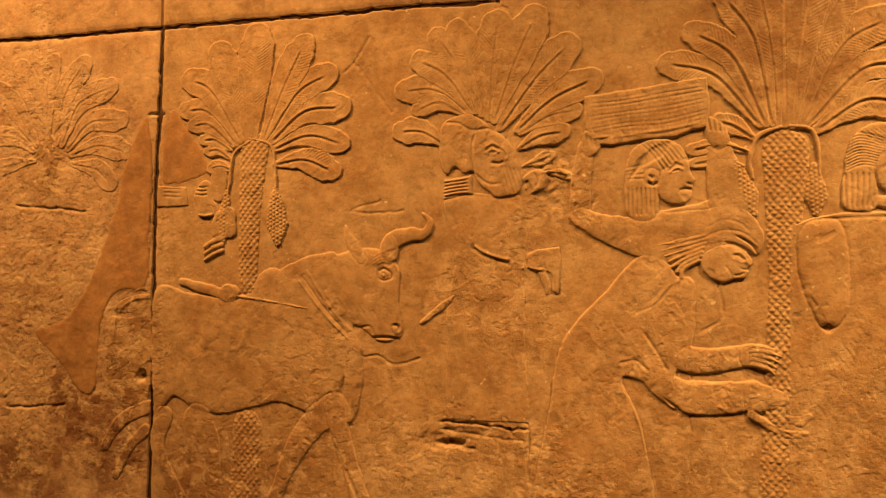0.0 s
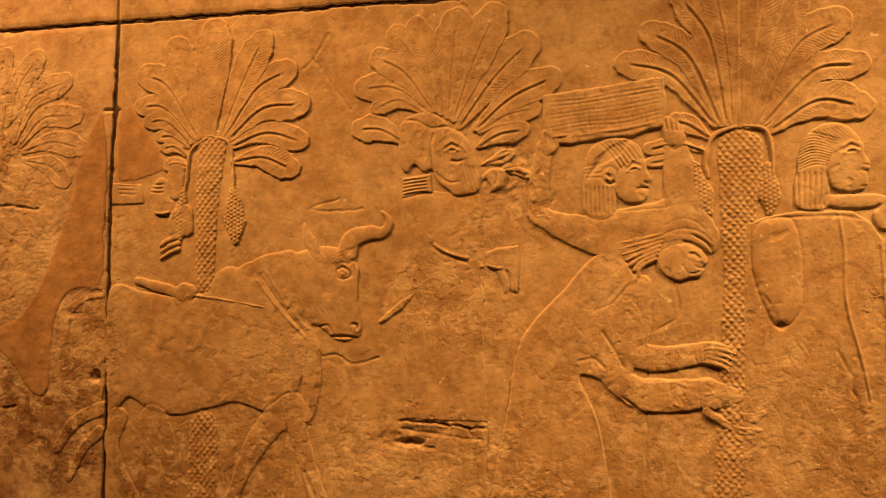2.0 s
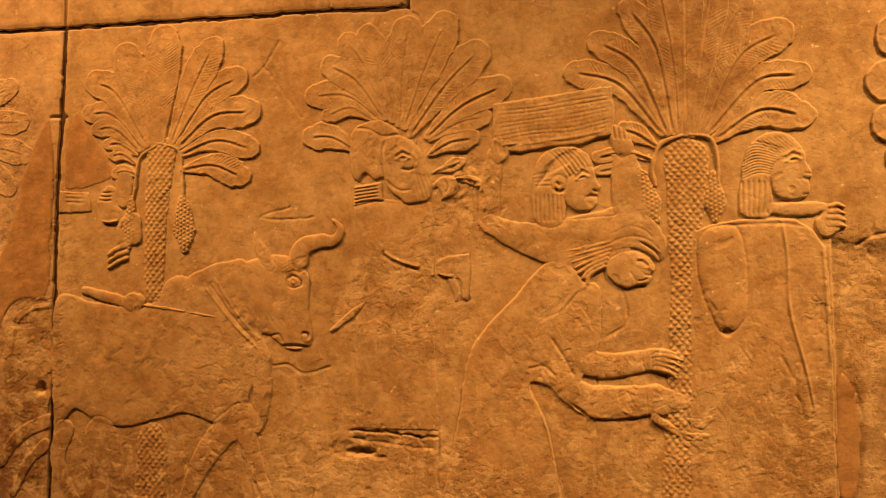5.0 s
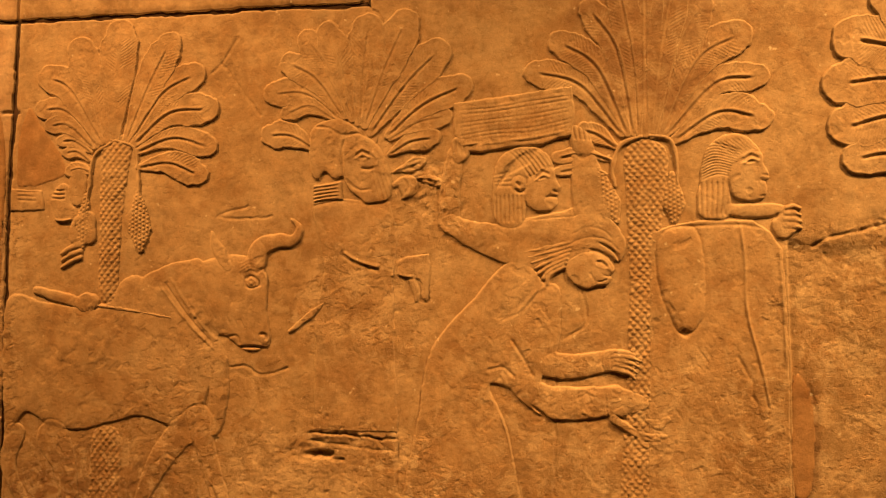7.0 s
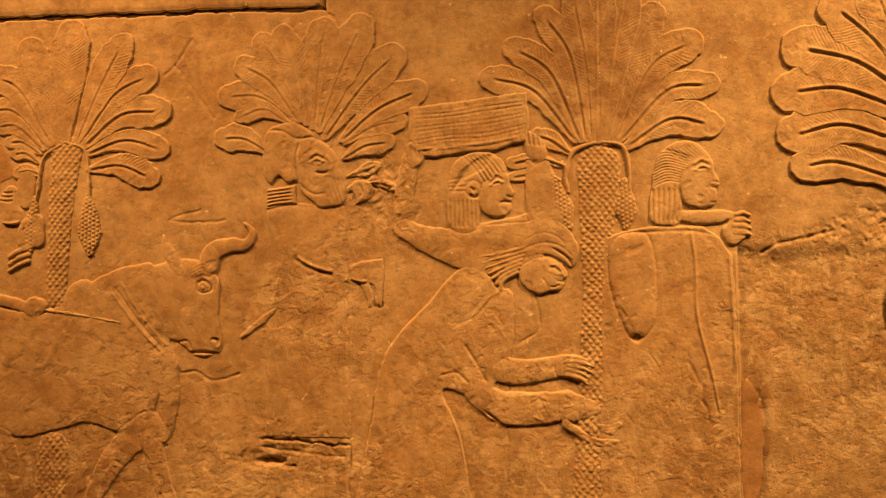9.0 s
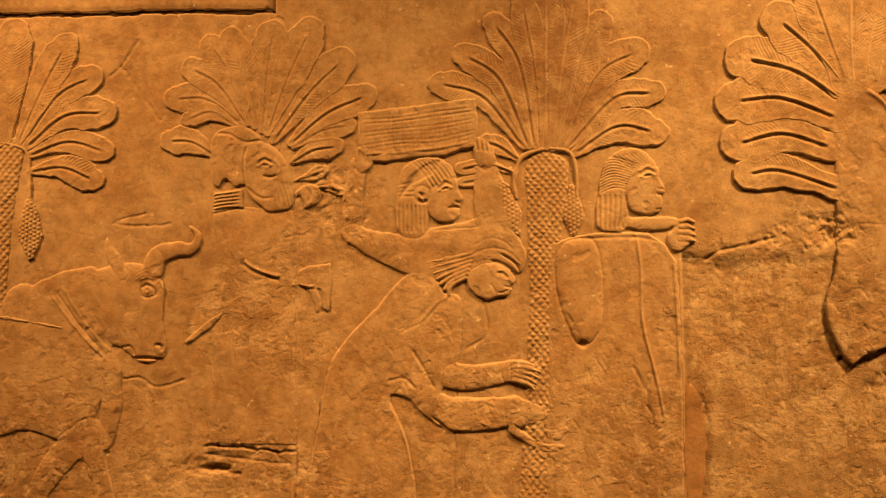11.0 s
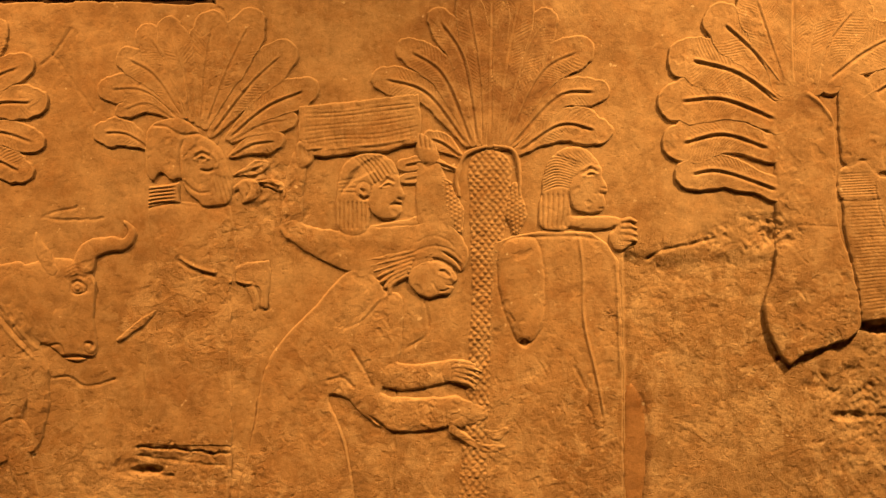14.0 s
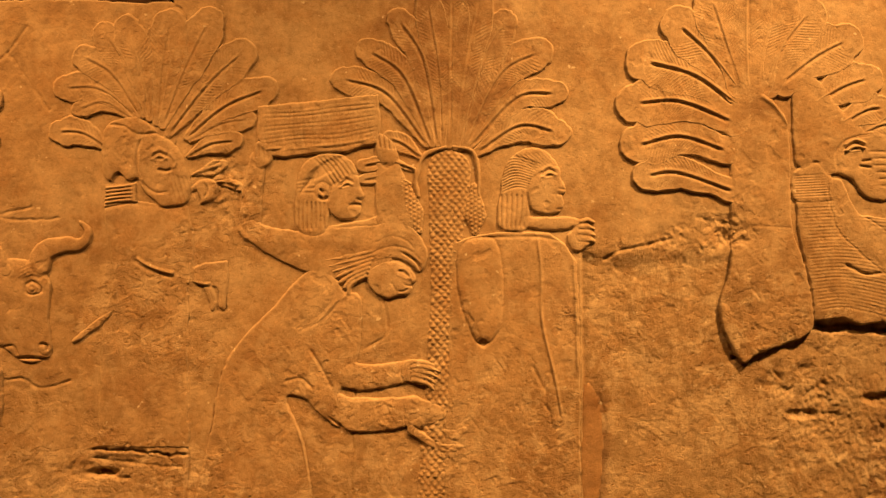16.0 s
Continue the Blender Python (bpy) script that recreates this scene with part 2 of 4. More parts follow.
class Relief:
    """A carved form raised from the wall: strokes, areas, ridges and grooves, made into one mesh."""

    def __init__(self, points, margin=0.03, step=0.0013):
        p = np.array(points, float)
        lo, hi = p.min(0) - margin, p.max(0) + margin
        lo = np.maximum(lo, (-1.12, 1.03))
        hi = np.minimum(hi, (1.49, 2.19))
        self.x, self.z = np.meshgrid(np.arange(lo[0], hi[0], step), np.arange(lo[1], hi[1], step), indexing="ij")
        self.h = np.full(self.x.shape, -0.02)
        self.lo, self.step = lo, step

    def window(self, line, margin):
        a = np.clip(((line.min(0) - margin - self.lo) / self.step).astype(int), 0, None)
        b = np.clip(((line.max(0) + margin - self.lo) / self.step).astype(int) + 2, 0, None)
        return slice(a[0], b[0]), slice(a[1], b[1])

    def rise(self, w, sd, h, r, foot=0.45, cut=0.0020):
        x, z = self.x[w], self.z[w]
        sd = sd + 0.0024 * (lattice(x + 1, z, 0.018) - 0.5) + 0.0018 * (lattice(x, z + 1, 0.007) - 0.5)
        k = np.clip(-sd / r, 0, 1)
        h = np.minimum(h, 0.0070 + 0.45 * (h - 0.0064))
        up = h * (foot * smooth(0, 0.0016, -sd) + (1 - foot) * np.sqrt(np.clip(1 - (1 - k) ** 2, 0, 1)))
        self.h[w] -= cut * np.exp(-(np.clip(sd, 0, 1) / 0.0030) ** 2) * (sd > 0) * smooth(0.0005, 0.003, self.h[w])
        self.h[w] = np.maximum(self.h[w], np.where(sd < 0, up, -sd * 2.0 - 0.0005))
        return self

    def stroke(self, points, widths, h, r=None, foot=0.45, melt=0.0):
        """A limb along a line, with its half widths; it grows out of the form below over its first part (melt)."""
        line = curve(points)
        w = self.window(line, max(widths) + 0.01)
        d, s, _ = nearest(self.x[w], self.z[w], line)
        wide = np.interp(s, np.linspace(0, 1, len(widths)), widths)
        if melt:
            wide = wide * (0.55 + 0.45 * smooth(0, melt, s))
            h = h * (0.62 + 0.38 * smooth(0, melt, s))
        return self.rise(w, d - wide, h, r or max(widths), foot, 0.0 if melt or foot < 0.2 else 0.0020)

    def area(self, points, h, r=0.012, foot=0.5, sharp=False):
        loop = np.array(points, float) if sharp else curve(points, True)
        w = self.window(loop, 0.012)
        d, _, _ = nearest(self.x[w], self.z[w], np.vstack([loop, loop[:1]]))
        return self.rise(w, np.where(inside(self.x[w], self.z[w], loop), -d, d), h, r, foot, 0.0 if foot < 0.3 else 0.0020)

    def ridge(self, points, width, h):
        """A rounded thread along a line; a groove where h is below zero."""
        line = curve(points)
        w = self.window(line, width * 3)
        d, s, _ = nearest(self.x[w], self.z[w], line)
        fade = smooth(0, 0.06, s) * smooth(0, 0.06, 1 - s) * 0.7 + 0.3
        fade = fade * (0.55 + 0.8 * lattice(self.x[w] + 2, self.z[w], 0.016))
        self.h[w] += 1.5 * h * fade * np.exp(-(d / width) ** 2) * (self.h[w] > -0.004)
        return self

    def lip(self, points, width, h):
        """A line that stands up on its upper side and is cut below it."""
        line = curve(points)
        w = self.window(line, width * 4)
        d, s, side = nearest(self.x[w], self.z[w], line)
        side = side * np.sign(line[-1, 0] - line[0, 0] + 1e-9)
        fade = smooth(0, 0.10, s) * smooth(0, 0.12, 1 - s)
        self.h[w] += 1.4 * fade * (h * np.exp(-((d * side - 0.4 * width) / width) ** 2) - 0.75 * h * np.exp(-((d * side + 1.2 * width) / width) ** 2)) * (self.h[w] > -0.004)
        return self

    def scales(self, a, b, h, tilt=0.0):
        """Overlapping diamond scales over the whole form, uneven and chipped."""
        jog = 0.0040 * (lattice(self.x, self.z, 0.022) - 0.5) + 0.0016 * (lattice(self.x, self.z + 1, 0.008) - 0.5)
        u, v = (self.x + tilt * self.z + jog) / a, (self.z + jog) / b
        bump = np.abs(np.sin(np.pi * (u + v))) * np.abs(np.sin(np.pi * (u - v)))
        each = TABLE[np.floor(u + v).astype(int) % 256, np.floor(u - v).astype(int) % 256]
        drop = 0.5 + 0.5 * np.cos(np.pi * ((u - v) % 1 - (u + v) % 1))
        self.h += np.where(self.h > 0.0015, h * ((0.75 + 0.4 * each) * bump ** 0.6 * (0.55 + 0.45 * drop) - 0.65), 0)
        return self

    def mesh(self, name, parent, material, label="", lift=0.0, ease=1.0, tall=0.52):
        """Weather the form (edges rubbed soft, more so in patches) and make it one mesh."""
        h = np.maximum(self.h, -0.006)
        soft = h.copy()
        for _ in range(3):
            p = np.pad(soft, 1, mode="edge")
            soft = (p[:-2, 1:-1] + p[2:, 1:-1] + p[1:-1, :-2] + p[1:-1, 2:] + 2 * p[1:-1, 1:-1]) / 6
        rub = 0.10 + 0.65 * smooth(0.35, 0.75, lattice(self.x + 7, self.z, 0.045))
        h = h + rub * (soft - h)
        loss = smooth(0.60, 0.80, lattice(self.x, self.z + 11, 0.028)) * smooth(0.45, 0.7, lattice(self.x + 5, self.z, 0.011))
        h = np.where(h > 0.0012, h - 0.22 * loss * (h - 0.0012), h)
        y = WALL - (np.where(h > 0, tall * h, h) + lift + ease * skin(self.x, self.z))
        ob = new(name, grid_mesh(name, self.x, y, self.z, h > -0.0035, material))
        ob.parent = parent
        return tagged(ob, label)


def hatch(rel, line, width, h, gap=0.0066, slant=0.8):
    """Oblique leaflets cut on both sides of a midrib."""
    w = rel.window(line, width)
    d, s, side = nearest(rel.x[w], rel.z[w], line)
    size = np.hypot(*np.diff(line, axis=0).T).sum()
    cut = np.sin(2 * np.pi * (s * size - slant * d) / gap + 5.0 * lattice(rel.x[w], rel.z[w], 0.025))
    near = smooth(0.003, 0.006, d) * smooth(0.15, 0.4, s) * (1 - smooth(0.93, 0.985, s)) * (rel.h[w] > 0.0015) * (0.12 + 0.88 * smooth(0.40, 0.62, lattice(rel.x[w] + 5, rel.z[w], 0.035)))
    rel.h[w] -= h * near * np.clip(cut, 0, 1)


def carved_frond(parent, root, middle, tip, wide, h=0.006, rib=0.0028, worn=1.0, label="", neck=0.30):
    """A palm frond: narrow at the root, a broad rounded lobe, a rib that stands over a cut, and slanting leaflets."""
    line = curve([root, middle, tip], n=12)
    rel = Relief(line, 1.25 * wide + 0.012, 0.0012)
    w = rel.window(line, 1.25 * wide + 0.012)
    d, s, side = nearest(rel.x[w], rel.z[w], line)
    half = np.interp(s, [0, 0.25, 0.55, 0.8, 0.93, 1], [neck * wide, max(neck, 0.58) * wide, 0.98 * wide, 1.12 * wide, 1.06 * wide, 0.86 * wide])
    half = half * (1 + 0.14 * (lattice(rel.x[w], rel.z[w], 0.02) - 0.5))
    sd = d - half + 0.0016 * (lattice(rel.x[w] + 3, rel.z[w], 0.006) - 0.5)
    rel.rise(w, sd, h, 0.0055, 0.60, 0.0)
    up = side * np.sign(line[-1, 0] - line[0, 0] + 1e-9) * d
    on = rel.h[w] > 0.0005
    rel.h[w] += np.where(on, 0.0010 * np.exp(-((sd + 0.0030) / 0.0016) ** 2), 0)
    rel.h[w] -= np.where(on, 0.16 * h * smooth(0, 0.9 * wide, up) * (1 - smooth(0.85, 1.0, s)), 0)
    hatch(rel, line, 1.2 * wide, 0.0013 * worn)
    if rib:
        fade = smooth(0, 0.08, s) * (1 - smooth(0.90, 0.99, s)) * (0.75 + 0.5 * lattice(rel.x[w], rel.z[w], 0.03))
        broad = 0.0017 + 0.22 * rib
        rel.h[w] += on * fade * rib * (0.55 * np.exp(-((up - 0.9 * broad) / broad) ** 2) - np.exp(-((up + 0.9 * broad) / broad) ** 2))
    return rel.mesh("frond", parent, PALE if h < 0.003 else CARVED, label)


def date_pendant(parent, top, foot, wide, h=0.009):
    rel = Relief([top, foot], wide + 0.015)
    t, f = np.array(top), np.array(foot)
    rel.stroke([t, t + 0.45 * (f - t), t + 0.78 * (f - t), f], [0.006, 0.72 * wide, wide, 0.35 * wide], h, wide)
    jog = 0.003 * (lattice(rel.x, rel.z, 0.012) - 0.5)
    u, v = (rel.x + jog) / 0.0072, (rel.z + jog) / 0.0080
    rel.h += np.where(rel.h > 0.003, 0.0040 * (np.abs(np.sin(np.pi * u)) * np.abs(np.sin(np.pi * (v + 0.5 * np.floor(u)))) - 0.5), 0)
    return rel.mesh("date_pendant", parent, CARVED, "teardrop bunch of carved dates")


def carved_palm(parent, label, trunk, widths, scale_h=0.0024, h=0.008, scale=(0.021, 0.026)):
    rel = Relief(trunk, max(widths) + 0.015)
    rel.stroke(trunk, widths, h, max(widths), 0.08)
    if scale_h:
        rel.scales(*scale, scale_h)
    return rel.mesh("carved_palm", parent, CARVED, label)


def plaster_fill(parent, points, h=0.0015, label="smooth darker plaster repair"):
    rel = Relief(points, 0.02, 0.003).area(points, h, 0.004, 1.0)
    return rel.mesh("plaster_fill", parent, FILL, label, lift=0.0, ease=0.5)

# ---- the room ----


def box(name, lo, hi, material, label, kind="structure"):
    bm = bmesh.new()
    bmesh.ops.create_cube(bm, size=1)
    for v in bm.verts:
        v.co = [(a + b) / 2 + c * (b - a) for a, b, c in zip(lo, hi, v.co)]
    bmesh.ops.bevel(bm, geom=bm.edges[:], offset=0.004, segments=1, affect="EDGES")
    me = bpy.data.meshes.new(name)
    bm.to_mesh(me)
    bm.free()
    me.materials.append(material)
    return tagged(new(name, me), label, name.split("_")[0], kind=kind)


box("floor", (-4.0, -4.2, -0.12), (4.4, 1.1, 0.0), WOODEN, "dark boarded gallery floor")
box("ceiling", (-4.0, -4.2, 4.7), (4.4, 1.1, 4.82), PLAIN, "plain gallery ceiling above the spotlights")
box("wall_north", (-4.0, 0.80, 0.0), (4.4, 1.0, 4.7), DARK, "dark mortared backing wall behind the stone slabs")
box("wall_south", (-4.0, -4.2, 0.0), (4.4, -4.0, 4.7), PLAIN, "plain gallery wall opposite the carvings")
box("wall_west", (-4.2, -4.2, 0.0), (-4.0, 1.0, 4.7), PLAIN, "plain gallery end wall")
box("wall_east", (4.4, -4.2, 0.0), (4.6, 1.0, 4.7), PLAIN, "plain gallery end wall")

# ---- stone slabs ----


def joint(z):
    """The wandering line of the upright joint."""
    return -0.6245 + 0.0085 * smooth(1.70, 1.95, z) + 0.0035 * (lattice(z * 0 + 0.3, z, 0.09) - 0.5) + 0.0024 * (lattice(z * 0 + 0.7, z, 0.023) - 0.5)


def level(x):
    """The wandering line of the bed joint."""
    return 2.0690 + 0.004 * (lattice(x, x * 0 + 0.1, 0.11) - 0.5) + 0.0024 * (lattice(x, x * 0 + 0.6, 0.02) - 0.5)


def nibble(v):
    """Small losses along a slab's edge."""
    return 0.0024 * smooth(0.55, 0.85, lattice(v, v * 0 + 3.1, 0.016)) + 0.0012 * lattice(v, v * 0 + 5.2, 0.006)


def slab(name, x0, x1, z0, z1, label, step=0.0021, notch=None, shift=None, material=STONE):
    x, z = np.meshgrid(np.linspace(x0, x1, int((x1 - x0) / step)), np.linspace(z0, z1, int((z1 - z0) / step)), indexing="ij")
    keep = np.ones(x.shape, bool)
    h = skin(x, z) + ground(x, z)
    if notch is not None:
        keep = ~((x < notch) & (z > 2.064))
        near = np.where(x < notch, 2.064 - z, np.maximum(x - notch, 2.064 - z))
        h -= 0.045 * (near < step)
    h -= 0.002 * (1 - smooth(0, 0.012, np.minimum(np.minimum(x - x0, x1 - x), np.minimum(z - z0, z1 - z))))
    for edge in (np.s_[0, :], np.s_[-1, :], np.s_[:, 0], np.s_[:, -1]):
        h[edge] = -0.045
    if shift:
        x, z = shift(x, z)
    x[0], x[-1], z[:, 0], z[:, -1] = x[1] - 0.0003, x[-2] + 0.0003, z[:, 1] - 0.0003, z[:, -2] + 0.0003
    ob = new(name, grid_mesh(name, x, WALL - h, z, keep, material))
    return tagged(ob, label, "stone slab", "wall slabs", "thing")


def ground(x, z):
    """Sunk fields, steps, hair cracks and lost stone of the slabs' faces."""
    h = np.zeros_like(x)
    lost = smooth(0, 0.004, x - 0.823) * smooth(0, 0.03, 1.625 + 0.03 * (lattice(x, z * 0, 0.05) - 0.5) - z)
    h -= 0.0050 * lost + 0.0035 * lost * np.exp(-np.clip(x - 0.823, 0, 1) / 0.03)
    h -= 0.0022 * smooth(0, 0.01, 1.270 - z) * smooth(0, 0.01, x + 0.02) * smooth(0, 0.02, 0.145 - x)
    for points, width, deep in CRACKS:
        line = curve(points)
        m = (np.abs(x - line[:, 0].mean()) < np.ptp(line[:, 0]) / 2 + 0.03) & (np.abs(z - line[:, 1].mean()) < np.ptp(line[:, 1]) / 2 + 0.03)
        xx, zz = x[m], z[m]
        jog = 0.005 * (lattice(xx, zz, 0.018) - 0.5) + 0.003 * (lattice(xx, zz, 0.006) - 0.5)
        d, s, _ = nearest(xx + jog, zz + jog, line)
        h[m] -= deep * np.exp(-(d / width) ** 2) * (0.4 + 0.9 * lattice(xx, zz, 0.02))
    return h


CRACKS = [
    (((-0.093, 1.670), (-0.197, 1.672), (-0.137, 1.692)), 0.0016, 0.002),
    (((-0.191, 1.969), (-0.151, 1.913), (-0.117, 1.863)), 0.0022, 0.002),
    (((-0.213, 1.948), (-0.191, 1.969), (-0.164, 2.012)), 0.0022, 0.002),
    (((-0.016, 1.275), (0.039, 1.274), (0.091, 1.268), (0.143, 1.265)), 0.0017, 0.0065),
    (((0.132, 1.568), (0.137, 1.486), (0.132, 1.425), (0.143, 1.324), (0.148, 1.165)), 0.0020, 0.0036),
    (((0.201, 1.405), (0.189, 1.325), (0.178, 1.245), (0.171, 1.165)), 0.0022, 0.0046),
    (((-0.019, 1.261), (0.060, 1.252), (0.132, 1.244)), 0.0020, 0.002),
    (((-0.003, 1.241), (0.029, 1.230), (0.044, 1.227)), 0.0034, 0.006),
    (((0.179, 1.735), (0.200, 1.733), (0.226, 1.726)), 0.0030, 0.006),
    (((-0.015, 1.422), (0.027, 1.409), (0.070, 1.394)), 0.0016, 0.002),
    (((0.476, 1.531), (0.483, 1.476), (0.445, 1.446)), 0.0018, 0.0022),
    (((0.867, 1.606), (0.895, 1.620), (0.950, 1.634), (0.985, 1.643)), 0.0028, 0.0030),
    (((0.426, 1.446), (0.428, 1.348), (0.425, 1.172)), 0.0018, 0.0016),
    (((0.078, 2.076), (0.099, 2.059), (0.121, 2.029)), 0.0024, 0.003),
    (((-0.173, 1.392), (-0.139, 1.394), (-0.117, 1.379), (-0.061, 1.390)), 0.0020, 0.0025),
    (((-0.971, 1.267), (-0.915, 1.271), (-0.832, 1.276)), 0.0026, 0.004),
    (((-0.960, 1.701), (-0.874, 1.694), (-0.791, 1.685)), 0.0024, 0.004),
    (((-0.645, 1.886), (-0.628, 1.886), (-0.616, 1.884)), 0.0030, 0.005),
    (((1.093, 1.432), (1.153, 1.451), (1.235, 1.491)), 0.0045, 0.009),
    (((1.230, 1.494), (1.276, 1.486), (1.316, 1.490), (1.365, 1.483)), 0.0070, 0.014),
    (((0.196, 1.593), (0.197, 1.557), (0.198, 1.515)), 0.0050, 0.006),
    (((0.853, 1.368), (0.867, 1.310), (0.841, 1.271)), 0.0030, 0.0024),
]


def shift_main(x, z):
    pull = np.clip((-0.56 - x) / 0.06, 0, 1)
    lift = np.clip((z - 2.03) / 0.034, 0, 1) * (x < 0.094) * (z < 2.0645)
    return x + pull * (joint(z) + 0.0017 + nibble(z) - -0.62), z + lift * (level(x) - 0.002 - nibble(x) - 2.064)


def shift_left(x, z):
    pull = np.clip((x + 0.69) / 0.06, 0, 1)
    lift = np.clip((z - 2.03) / 0.034, 0, 1)
    return x + pull * (joint(z) - 0.0017 - nibble(z + 4) - -0.63), z + lift * (level(x) - 0.002 - nibble(x) - 2.064)


def shift_upper(x, z):
    drop = np.clip((2.10 - z) / 0.026, 0, 1)
    return x, z + drop * (level(x) + 0.0008 + nibble(x + 4) - 2.074)


main_slab = slab("relief_slab", -0.62, 1.49, 1.03, 2.19, "large gypsum slab carved with palms, captives and a bull", notch=0.092, shift=shift_main)
left_slab = slab("relief_slab", -1.12, -0.63, 1.03, 2.064, "worn gypsum slab with a faint carved palm and dark stains", shift=shift_left, material=PALE)
upper_left = slab("upper_slab", -1.12, -0.6186, 2.074, 2.19, "pale plain stone course above the worn slab", shift=shift_upper, material=PALE)
upper_right = slab("upper_slab", -0.6165, 0.085, 2.074, 2.19, "plain stone course above the carved slab", shift=shift_upper)
for n, (lo, hi) in enumerate((((-4.0, 0.765, 0.0), (4.4, 0.80, 1.03)), ((-4.0, 0.765, 2.19), (4.4, 0.80, 4.7)), ((-4.0, 0.765, 1.03), (-1.12, 0.80, 2.19)), ((1.49, 0.765, 1.03), (4.4, 0.80, 2.19)))):
    box("wall_panel_%d" % (n + 1), lo, hi, STONE, "plain stone facing round the carved slabs")


def mortar_joint(points, wide, label):
    """A near-black strip along a joint, set back behind the slabs' faces."""
    line, bm = curve(points, n=10), bmesh.new()
    rows = []
    for n, (x, z) in enumerate(line):
        dx, dz = line[min(n + 1, len(line) - 1)] - line[max(n - 1, 0)]
        size = math.hypot(dx, dz)
        nx, nz = -dz / size * wide, dx / size * wide
        deep = 0.7555 + 0.003 * noise.noise((x * 40, 0, z * 40))
        rows.append([bm.verts.new(p) for p in ((x + nx, 0.798, z + nz), (x + nx, deep + 0.001, z + nz), (x, deep, z), (x - nx, deep + 0.001, z - nz), (x - nx, 0.798, z - nz))])
    for r, s in zip(rows[:-1], rows[1:]):
        for k in range(4):
            bm.faces.new((r[k], r[k + 1], s[k + 1], s[k]))
    me = bpy.data.meshes.new("mortar_joint")
    bm.to_mesh(me)
    bm.free()
    me.materials.append(DARK)
    return tagged(new("mortar_joint", me), label, "joint", kind="structure")


heights = np.linspace(1.03, 2.062, 24)
mortar_joint(list(zip(joint(heights), heights)), 0.007, "dark strip in the upright joint between slabs")
ways = np.linspace(-1.12, 0.088, 26)
mortar_joint(list(zip(ways, level(ways))), 0.006, "dark strip in the bed joint under the upper course")

# ---- carved palms ----

# palm behind the bull
palm = carved_palm(main_slab, "low-relief date palm with lobed fronds and scaly trunk",
    [(-0.401, 1.805), (-0.407, 1.728), (-0.411, 1.625), (-0.411, 1.529)], [0.032, 0.025, 0.022, 0.020], 0.0040, 0.009, (0.0125, 0.0150))
for root, middle, tip, wide, rib, h in (
    ((-0.403, 1.827), (-0.403, 1.953), (-0.399, 2.031), 0.037, 0.0004, 0.0058), ((-0.381, 1.823), (-0.338, 1.929), (-0.3, 2.005), 0.032, 0.0018, 0.0064),
    ((-0.372, 1.82), (-0.311, 1.911), (-0.247, 1.945), 0.029, 0.0030, 0.0058), ((-0.365, 1.815), (-0.296, 1.873), (-0.222, 1.879), 0.031, 0.0034, 0.0064),
    ((-0.36, 1.8), (-0.287, 1.825), (-0.218, 1.807), 0.024, 0.0036, 0.0058), ((-0.356, 1.77), (-0.294, 1.777), (-0.238, 1.754), 0.026, 0.0038, 0.0064),
    ((-0.42, 1.822), (-0.459, 1.944), (-0.481, 2.003), 0.033, 0.0008, 0.0058), ((-0.43, 1.82), (-0.497, 1.924), (-0.544, 1.952), 0.030, 0.0030, 0.0064),
    ((-0.439, 1.813), (-0.504, 1.882), (-0.553, 1.889), 0.024, 0.0034, 0.0058), ((-0.447, 1.809), (-0.5, 1.855), (-0.538, 1.856), 0.019, 0.0028, 0.0064),
    ((-0.452, 1.801), (-0.488, 1.824), (-0.514, 1.825), 0.015, 0.0030, 0.0058), ((-0.454, 1.784), (-0.481, 1.803), (-0.504, 1.802), 0.013, 0.0030, 0.0064),
    ((-0.451, 1.762), (-0.475, 1.769), (-0.495, 1.766), 0.015, 0.0030, 0.0058)):
    carved_frond(palm, root, middle, tip, wide, h, rib)
lower = Relief([(-0.455, 1.263), (-0.368, 1.104)]).stroke([(-0.409, 1.253), (-0.413, 1.102)], [0.030, 0.034], 0.0045, 0.03, 0.1)
lower.scales(0.0125, 0.0150, 0.0034)
lower.mesh("trunk", palm, CARVED, "foot of the scaly trunk below the ox")
stems = Relief([(-0.466, 1.833), (-0.350, 1.669)]).stroke([(-0.463, 1.681), (-0.454, 1.740), (-0.445, 1.795), (-0.404, 1.823)], [0.004, 0.004, 0.004], 0.009)
stems.stroke([(-0.404, 1.823), (-0.366, 1.808), (-0.356, 1.760), (-0.353, 1.703)], [0.004, 0.004, 0.004], 0.009)
stems.mesh("stem", palm, CARVED, "pair of stalks that carry the dates")
date_pendant(palm, (-0.355, 1.720), (-0.349, 1.613), 0.024)
date_pendant(palm, (-0.461, 1.718), (-0.467, 1.620), 0.017)

